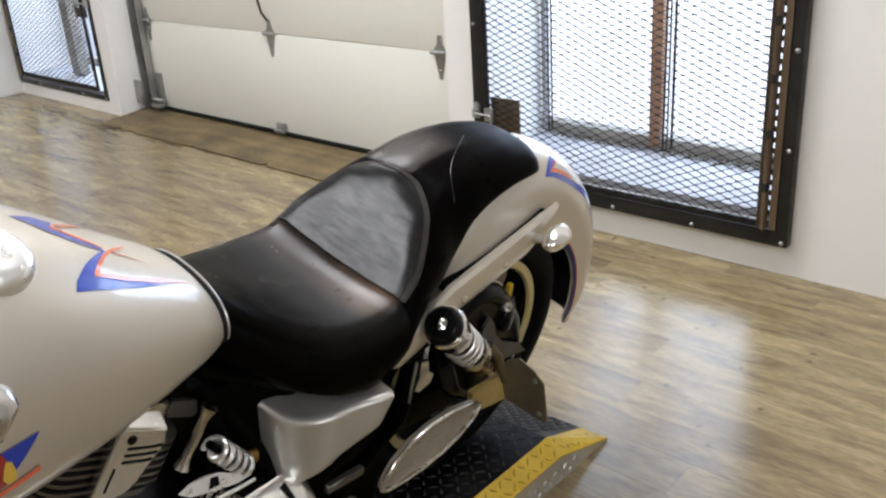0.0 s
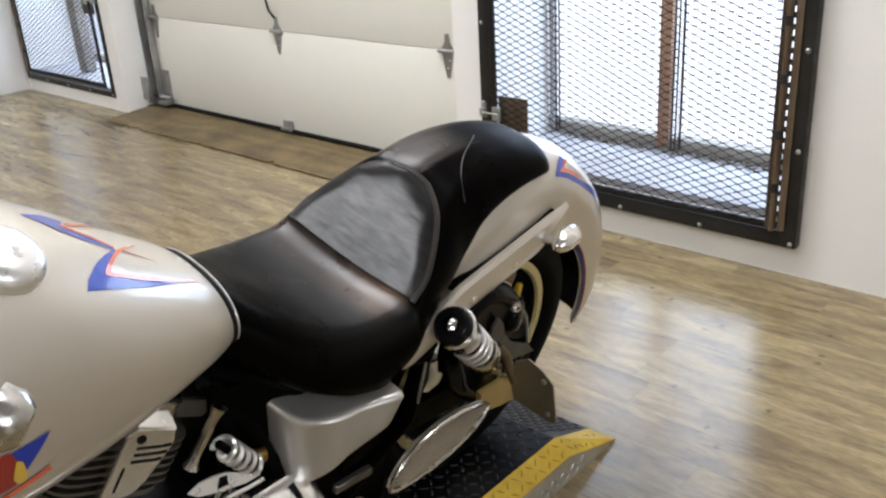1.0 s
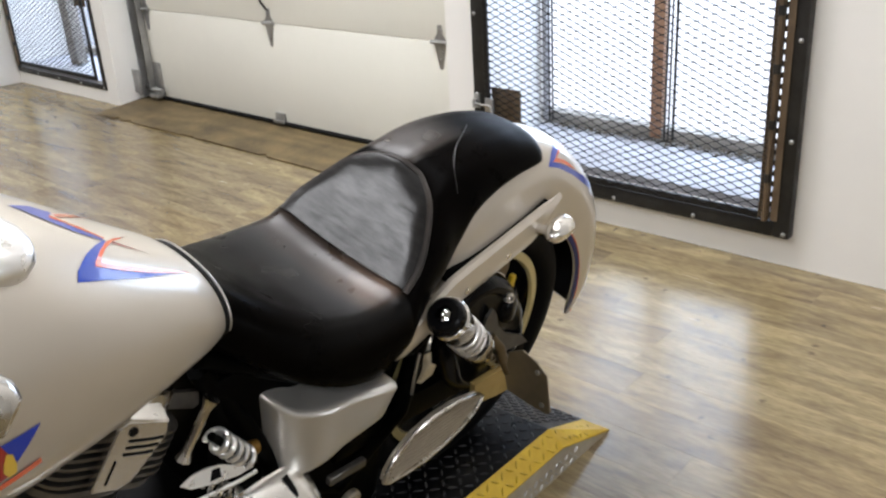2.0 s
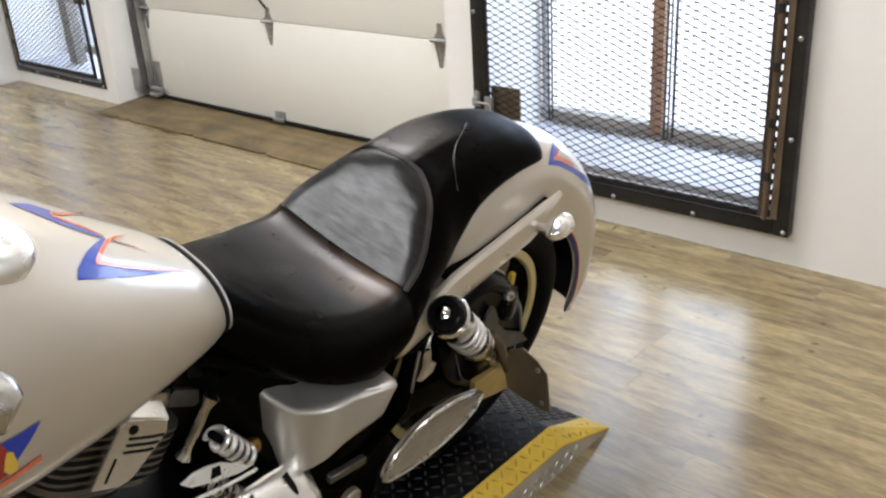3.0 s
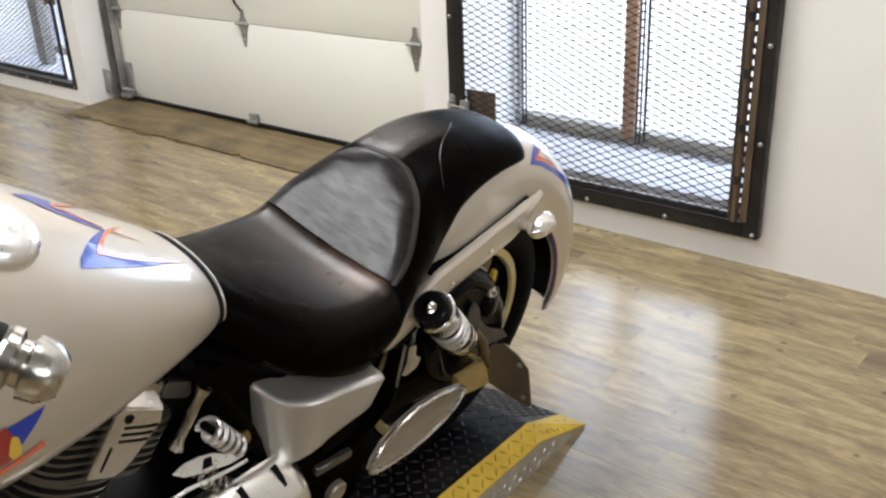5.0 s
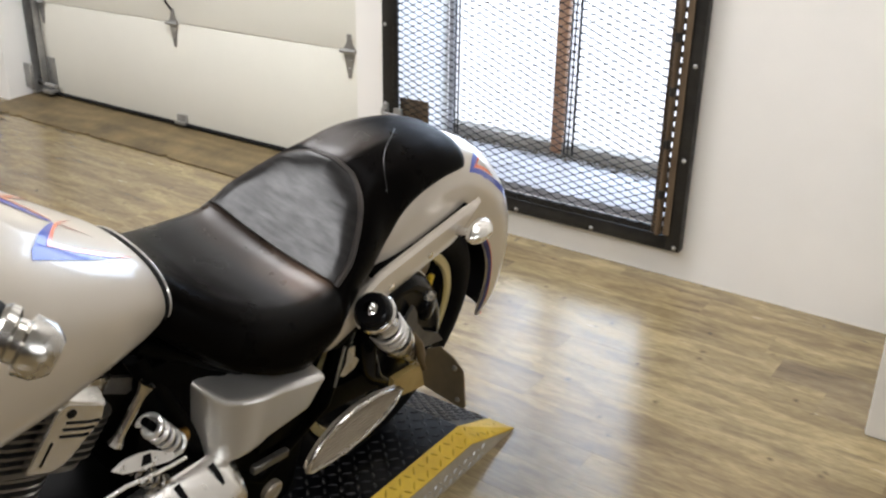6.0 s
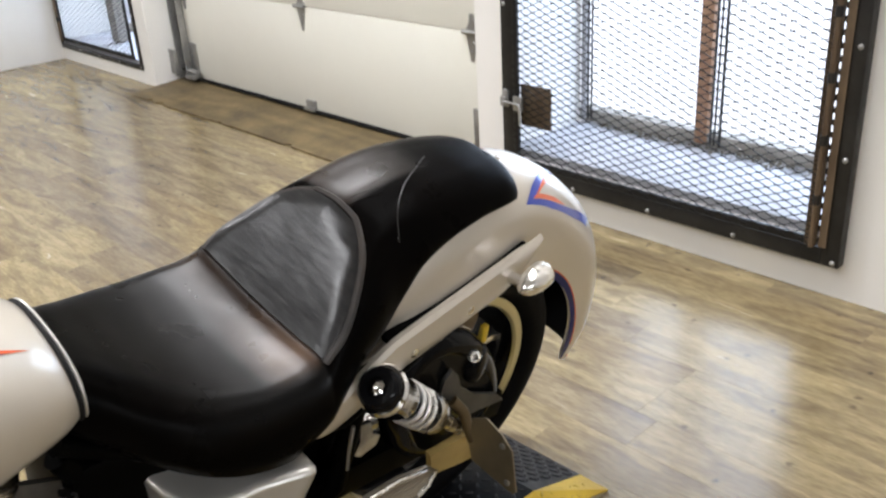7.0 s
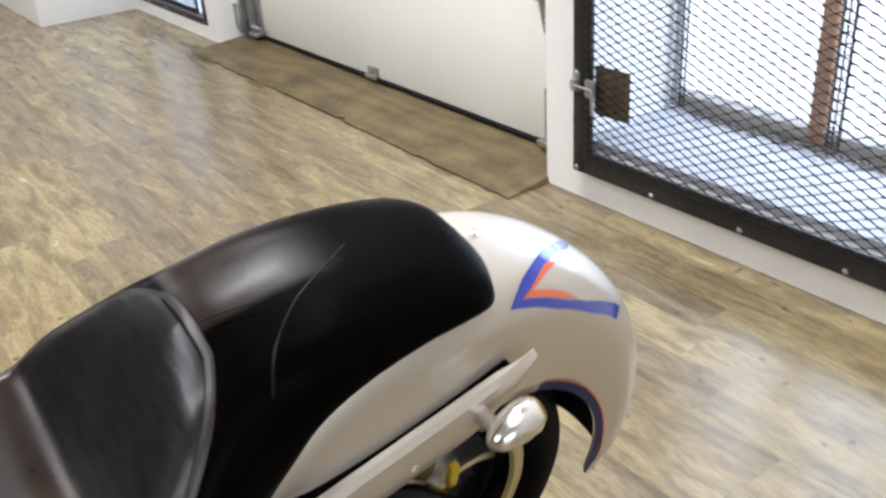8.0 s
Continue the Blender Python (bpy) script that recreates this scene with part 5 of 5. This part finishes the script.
for k in range(9):
    b = 0.319 + k * 0.0078
    xs = []
    for (a0, b0), (a1, b1) in zip(board_poly, board_poly[1:] + board_poly[:1]):
        if (b0 - b) * (b1 - b) < 0:
            xs.append(a0 + (a1 - a0) * (b - b0) / (b1 - b0))
    if len(xs) == 2:
        bm = bmesh.new()
        tube(bm, [at(min(xs) + 0.012, b, 0.0105), at(max(xs) - 0.012, b, 0.0105)], 0.0022, 6)
        bp("rib", bm, M_BOARD, fb)
# -- side covers
COVER_PLAN = [(0.00, 0.752), (0.03, 0.756)]
COVER_PLAN += [(0.055 + 0.115 * math.cos(radians(a)), 0.872 + 0.115 * math.sin(radians(a))) for a in range(-90, 1, 9)]
COVER_PLAN += [(0.178, 0.900), (0.186, 0.925), (0.190, 0.940), (0.189, 0.948), (0.182, 0.952), (0.00, 0.953)]


def cover_ring(sgn, k):
    """k runs from the inner top (-1) over the rounded lip (0) down to the bottom (1)."""
    out = []
    for u, v in COVER_PLAN:
        top = 0.490 + 0.008 * max(0.0, v - 0.78) / 0.165 + 0.9 * max(0.0, 0.785 - v)
        low = 0.338 + 0.092 * (max(0.0, v - 0.785) / 0.16) ** 1.15
        if k >= 0:
            w = top + (low - top) * k
            tuck = 0.010 * k + 0.030 * max(0.0, (k - 0.90) / 0.10) ** 2
        else:
            turn, inner = math.pi / 2 * min(1.0, -k / 0.2), max(0.0, (-k - 0.2) / 0.8)
            w = top + 0.009 * math.sin(turn) - 0.008 * inner
            tuck = 0.011 * (1 - math.cos(turn)) + 0.075 * inner
        f = min(1.0, tuck / 0.12)
        vv = v + max(0.0, k) * 0.35 * max(0.0, 0.80 - v)
        out.append((sgn * (u - (u - 0.03) * f), vv + (0.87 - vv) * f - 0.012, w))
    return out


for sgn in (1, -1):
    bm = bmesh.new()
    loft(bm, [cover_ring(sgn, k) for k in (-1.0, -0.6, -0.3, -0.2, -0.17, -0.14, -0.11, -0.08, -0.05, -0.025, 0.0, 0.02, 0.05, 0.12, 0.25, 0.4, 0.55, 0.7, 0.82, 0.90, 0.93, 0.96, 0.98, 1.0)])
    bp("side_cover", bm, M_SATIN, label="brushed silver side cover below the seat", sharp=70)

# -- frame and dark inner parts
# Plain block that also blackens the space under the seat.
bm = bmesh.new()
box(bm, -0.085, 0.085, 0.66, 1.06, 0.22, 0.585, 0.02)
bp("battery_box", bm, M_DARK, label="black battery box block filling the dark space under the seat")
# Crankcase block, run back past the engine so the gap above the deck stays black.
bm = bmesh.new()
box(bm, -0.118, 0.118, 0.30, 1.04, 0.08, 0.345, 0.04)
bp("crankcase", bm, M_DARK, label="dark crankcase block run back to hide the deck")
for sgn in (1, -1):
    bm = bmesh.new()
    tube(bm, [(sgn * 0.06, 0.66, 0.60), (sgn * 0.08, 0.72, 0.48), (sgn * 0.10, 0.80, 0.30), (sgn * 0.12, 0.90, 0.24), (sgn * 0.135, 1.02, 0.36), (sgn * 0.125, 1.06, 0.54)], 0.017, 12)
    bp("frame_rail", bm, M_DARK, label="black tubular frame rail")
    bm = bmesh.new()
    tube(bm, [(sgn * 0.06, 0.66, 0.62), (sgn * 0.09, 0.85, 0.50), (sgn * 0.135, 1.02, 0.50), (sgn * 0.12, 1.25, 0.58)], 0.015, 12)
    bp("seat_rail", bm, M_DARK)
bm = bmesh.new()
at = lambda a, b, d: Vector((0.138 + d, a, b))
slab(bm, [(1.050, 0.472), (1.070, 0.468), (1.076, 0.440), (1.092, 0.426), (1.086, 0.408), (1.058, 0.402), (1.044, 0.412), (1.054, 0.436)], at, 0.006)
bp("mount_lug", bm, M_BRIGHT, label="bright cast mounting lug")
bm = bmesh.new()
tube(bm, [(0.15, 1.03, 0.49), (0.152, 1.025, 0.44), (0.15, 1.028, 0.40)], 0.0028, 8)
bp("brake_line", bm, M_GALV)
bm = bmesh.new()
lathe(bm, [(0, 0.021), (0.010, 0.021), (0.013, 0.017), (0.011, 0.013), (0.013, 0.008), (0.013, 0.0)], (0.158, 0.892, 0.247), (1, 0, 0), 24)
bp("pivot_cap", bm, M_BOARD, label="dull metal swingarm pivot cap")

bm = bmesh.new()
at = lambda a, b, d: Vector((0.145 + d, a, b))
slab(bm, [(0.846, 0.308), (0.930, 0.299), (0.928, 0.317), (0.846, 0.326)], at, 0.012)
bmesh.ops.bevel(bm, geom=list(bm.edges), offset=0.002, segments=1, affect="EDGES")
bp("peg_bracket", bm, M_FIN, label="dark grey peg bracket")

# -- engine
engine = new("engine")
engine.parent = bike
engine.location = (0, 0.55 - V0, 0.35)
tagged(engine, "air-cooled V-twin with grey fins and chrome covers")
EOFF = Matrix.Translation((0, -0.55, -0.35))


def ep(name, bm, mat, label="", smooth=True):
    bm.transform(EOFF)
    return part(name, bm, mat, engine, label, smooth)


def cyl(origin, lean):
    """Point at (u, q, s): s up the cylinder's axis, q towards the rear across it."""
    A = Vector((0, math.sin(radians(lean)), math.cos(radians(lean))))
    Q = Vector((0, A.z, -A.y))
    return lambda u, q, s: Vector((u, 0, 0)) + Vector((0, *origin)) + Q * q + A * s


def fin_plate(at, u0, u1, q0, q1, s, thick, rnd):
    """One cooling fin: a thin plate with rounded corners."""
    bm = bmesh.new()
    pts = []
    for cu, cq, a0 in ((u1 - rnd, q1 - rnd, 0), (u0 + rnd, q1 - rnd, 90), (u0 + rnd, q0 + rnd, 180), (u1 - rnd, q0 + rnd, 270)):
        for k in range(6):
            a = radians(a0 + 18 * k)
            pts.append((cu + rnd * math.cos(a), cq + rnd * math.sin(a)))
    loft(bm, [[at(u, q, s - thick / 2) for u, q in pts], [at(u, q, s + thick / 2) for u, q in pts]])
    return bm


for origin, lean, rear in (((0.4215, 0.387), 27, True), ((0.30, 0.387), -27, False)):
    at = cyl(origin, lean)
    for k in range(9):
        ep("cooling_fin", fin_plate(at, -0.085, 0.085, -0.080, 0.080, 0.020 + 0.0135 * k, 0.0048, 0.062), M_FIN)
    ep("head_flange", fin_plate(at, -0.096, 0.096, -0.090, 0.100, 0.146, 0.009, 0.045), M_FIN)
    for k in range(6):
        ep("cooling_fin", fin_plate(at, -0.098, 0.098, -0.092, 0.104, 0.162 + 0.0128 * k, 0.0046, 0.034), M_FIN)
    ep("cylinder", fin_plate(at, -0.068, 0.068, -0.064, 0.064, 0.11, 0.24, 0.05), M_DARK, "dark cylinder barrel")
    bm = fin_plate(at, -0.085, 0.092, -0.070, 0.075, 0.262, 0.044, 0.03)
    bmesh.ops.bevel(bm, geom=list(bm.edges), offset=0.004, segments=2, affect="EDGES")
    ep("rocker_cover", bm, M_DULLCHROME, "dulled chrome rocker cover")
    if not rear:
        continue
    # head plate; black solids on its face put in the shade of slots and hole
    bm = bmesh.new()
    side = lambda q, s, d: at(0.099 + d, q, s)
    slab(bm, [(-0.030, 0.158), (-0.030, 0.252), (-0.018, 0.262), (0.044, 0.258), (0.052, 0.236), (0.030, 0.178), (0.022, 0.164), (0.010, 0.158)], side, 0.014)
    bmesh.ops.bevel(bm, geom=list(bm.edges), offset=0.0018, segments=2, affect="EDGES")
    ep("head_plate", bm, M_BRIGHT, "polished head plate with three slots drawn in black")
    for k in range(3):
        bm = bmesh.new()
        s0 = 0.2335 - 0.0102 * k
        tube(bm, [side(-0.006, s0, 0.0140), side(0.030, s0 - 0.0005, 0.0140), side(0.047 - 0.004 * k, s0 + 0.001, 0.0140)], 0.0022, 8)
        ep("slot_shade", bm, M_BLACK)
    bm = bmesh.new()
    tube(bm, [side(-0.014, 0.170, 0.0140), side(-0.014, 0.205, 0.0140)], 0.0018, 8)
    ep("slot_shade", bm, M_BLACK)
    bm = bmesh.new()
    lathe(bm, [(0, 0.0065), (0.0018, 0.0065), (0.0022, 0.003), (0.0023, 0.0)], side(-0.006, 0.247, 0.0140), (1, 0, 0), 14)
    ep("hole_shade", bm, M_BLACK)
    bm = bmesh.new()
    slab(bm, [(-0.017, 0.262), (0.046, 0.259), (0.040, 0.285), (0.018, 0.289), (-0.010, 0.278)], lambda q, s, d: at(0.110 - (s - 0.262) * 1.7 + d * 0.5, q, s + d * 0.86), -0.012)
    bmesh.ops.bevel(bm, geom=list(bm.edges), offset=0.0025, segments=2, affect="EDGES")
    ep("rocker_box", bm, M_BRIGHT, "bright rocker box corner")
    # grey rear wing of the head and the pushrod tube beside it
    bm = bmesh.new()
    slab(bm, [(0.060, 0.264), (0.140, 0.264), (0.150, 0.250), (0.138, 0.236), (0.070, 0.240)], lambda q, s, d: at(0.055 + d, q, s), 0.008)
    ep("head_wing", bm, M_FIN)
    bm = bmesh.new()
    tube(bm, [(0.105, 0.650, 0.586), (0.105, 0.642, 0.572), (0.105, 0.611, 0.514), (0.105, 0.604, 0.500)], [0.012, 0.0070, 0.0070, 0.012], 8)
    ep("pushrod_tube", bm, M_DULLCHROME, "tarnished pushrod tube")
# chrome linkage, clutch cable coil and primary cover
def coil(p0, p1, r, turns, wire):
    p0, p1 = Vector(p0), Vector(p1)
    d = (p1 - p0).normalized()
    a1 = d.orthogonal().normalized()
    b1 = d.cross(a1)
    bm = bmesh.new()
    tube(bm, [p0 + (p1 - p0) * k + (a1 * math.cos(6.2832 * turns * k) + b1 * math.sin(6.2832 * turns * k)) * r for k in np.linspace(0, 1, int(turns * 20))], wire, 8)
    return bm


ep("cable_coil", coil((0.118, 0.646, 0.524), (0.122, 0.704, 0.446), 0.0142, 5.2, 0.0046), M_CHROMEWHITE, "coiled chrome cable sleeve")
bm = bmesh.new()
tube(bm, [(0.118, 0.640, 0.532), (0.122, 0.712, 0.436)], 0.0065, 10)
ep("cable_core", bm, M_DARK)
ep("cable_coil", coil((0.108, 0.648, 0.418), (0.110, 0.700, 0.350), 0.0130, 4.2, 0.0038), M_DULLCHROME)
bm = bmesh.new()
at = lambda a, b, d: Vector((0.126 - 0.6 * (b - 0.46) + d * 0.86, a, b + d * 0.5))
slab(bm, [(0.704, 0.443), (0.677, 0.443), (0.640, 0.450), (0.604, 0.459), (0.590, 0.469), (0.612, 0.474), (0.634, 0.473), (0.656, 0.468), (0.676, 0.457)], at, -0.006)
bmesh.ops.bevel(bm, geom=list(bm.edges), offset=0.001, segments=2, affect="EDGES")
ep("shift_linkage", bm, M_CHROMEWHITE, "bright chrome shift linkage arm")
bm = bmesh.new()
tube(bm, [(0.140, 0.704, 0.436), (0.140, 0.677, 0.437), (0.139, 0.640, 0.441), (0.137, 0.600, 0.446), (0.138, 0.561, 0.445), (0.140, 0.540, 0.441), (0.142, 0.526, 0.434)], 0.0032, 10)
ep("shift_rod", bm, M_CHROMEWHITE, "curved chrome shift rod")
# the arm's hole, its dark put in as a black slab
bm = bmesh.new()
slab(bm, [(0.632, 0.456), (0.640, 0.468), (0.652, 0.466), (0.650, 0.454)], at, 0.0006)
ep("linkage_hole_shade", bm, M_BLACK)
# primary cover: a long rounded box; black slabs on its sloped upper face stand in for three shaded recesses
PC = [(0.095, 0.360), (0.118, 0.376), (0.131, 0.374), (0.175, 0.343), (0.188, 0.326), (0.192, 0.290), (0.188, 0.14), (0.095, 0.14)]
bm = bmesh.new()
rings = []
for v, f, dw in ((0.44, 1.0, -0.03), (0.55, 1.0, -0.008), (0.66, 1.0, 0.0), (0.770, 1.0, 0.0), (0.796, 0.97, -0.005), (0.812, 0.90, -0.014), (0.822, 0.78, -0.028), (0.827, 0.60, -0.048)):
    rings.append([(0.095 + (u - 0.095) * f, v, max(0.14, w + dw)) for u, w in PC])
loft(bm, rings)
bmesh.ops.bevel(bm, geom=[e for e in bm.edges if e.calc_face_angle(0) > 0.5], offset=0.004, segments=2, affect="EDGES")
ep("primary_cover", bm, M_BRIGHT, "chrome primary cover with three recesses drawn in black")
for v in (0.624, 0.691, 0.758):
    bm = bmesh.new()
    at = lambda a, b, d: Vector((0.1315 + b * 0.818 + d * 0.575, a, 0.3745 - b * 0.576 + d * 0.818))
    slab(bm, [(v + 0.002, 0.003), (v + 0.013, 0.001), (v + 0.015, 0.024), (v + 0.0135, 0.038), (v + 0.010, 0.040), (v + 0.006, 0.024)], at, 0.0012)
    ep("recess_shade", bm, M_BLACK)
bm = bmesh.new()
tube(bm, [(0.105, 0.705, 0.448), (0.105, 0.730, 0.440)], 0.012, 12)
ep("brass_fitting", bm, M_AMBER)

# -- left handlebar end: grip with chrome cap
bars = new("handlebar")
bars.parent = bike
bars.location = (0, 0.1 - V0, 0.95)
tagged(bars, "pulled-back handlebar with black grip and chrome end")
BOFF = Matrix.Translation((0, -0.1, -0.95))
for sgn in (1, -1):
    d = Vector((sgn * 0.70, 0.63, -0.34)).normalized()
    e = Vector((sgn * 0.514, 0.238, 1.128)) - d * 0.010
    bm = bmesh.new()
    tube(bm, [(0, -0.02, 1.0), (sgn * 0.15, -0.06, 1.10), (sgn * 0.26, 0.00, 1.17), (sgn * 0.34, 0.075, 1.175), e - d * 0.14], 0.0115, 12)
    bm.transform(BOFF)
    part("bar", bm, M_CHROME, bars)
    bm = bmesh.new()
    tube(bm, [e - d * 0.14, e - d * 0.135, e - d * 0.036, e - d * 0.030], [0.012, 0.0158, 0.0158, 0.013], 18)
    bm.transform(BOFF)
    part("grip", bm, M_RUBBER, bars, "black rubber grip")
    bm = bmesh.new()
    lathe(bm, [(-0.034, 0.0), (-0.034, 0.0150), (-0.031, 0.0176), (-0.026, 0.0172), (-0.024, 0.0125), (-0.020, 0.0125), (-0.018, 0.0172), (-0.008, 0.0164), (-0.003, 0.0130), (0.0, 0.010), (-0.002, 0.007), (-0.002, 0.0)], e, d, 24)
    bm.transform(BOFF)
    part("end_cap", bm, M_DULLCHROME, bars, "chrome grip end cap")


# ---- plank floor ----
bm = bmesh.new()
box(bm, -8.2, 5.0, -3.5, 3.30, -0.12, -0.006)
floor = thing("floor", bm, M_GAP, "oak-look vinyl plank floor, scuffed and glossy", "floor", "structure", smooth=False)


def plank_mesh(length, width):
    bm = bmesh.new()
    x, y = length / 2 - 0.0001, width / 2 - 0.0001
    e = 0.00015
    loft(bm, [[(-x, -y, -0.006), (x, -y, -0.006), (x, y, -0.006), (-x, y, -0.006)], [(-x, -y, -e), (x, -y, -e), (x, y, -e), (-x, y, -e)], [(-x + e, -y + e, 0), (x - e, -y + e, 0), (x - e, y - e, 0), (-x + e, y - e, 0)]])
    return bm


PW, PL_ = 0.124, 0.92
whole = finish("plank", plank_mesh(PL_, PW), M_PLANK, False)
rest = bmesh.new()
rows = int((3.25 + 3.5) / PW)
for r in range(rows + 1):
    yc = -3.5 + PW * (r + 0.5)
    if yc > 3.2:
        continue
    x = -8.2 + random.uniform(-1.1, -0.1)
    while x < 5.0:
        a, b = max(x, -8.2), min(x + PL_, 5.0)
        if b - a > 0.05:
            near = 0.30 < yc < 2.95 and -6.4 < (a + b) / 2 < 1.2
            if near:
                me = whole if b - a > PL_ - 0.001 else finish("plank", plank_mesh(b - a, PW), M_PLANK, False)
                ob = new("plank", me)
                ob.location = ((a + b) / 2, yc, 0)
                ob.parent = floor
            else:
                tmp = plank_mesh(b - a, PW)
                tmp.transform(Matrix.Translation(((a + b) / 2, yc, 0)))
                vm = {}
                for v in tmp.verts:
                    vm[v] = rest.verts.new(v.co)
                for f in tmp.faces:
                    rest.faces.new([vm[v] for v in f.verts])
                tmp.free()
        x += PL_
tagged(part("plank_field", rest, M_PLANK, floor, smooth=False), kind="stuff")
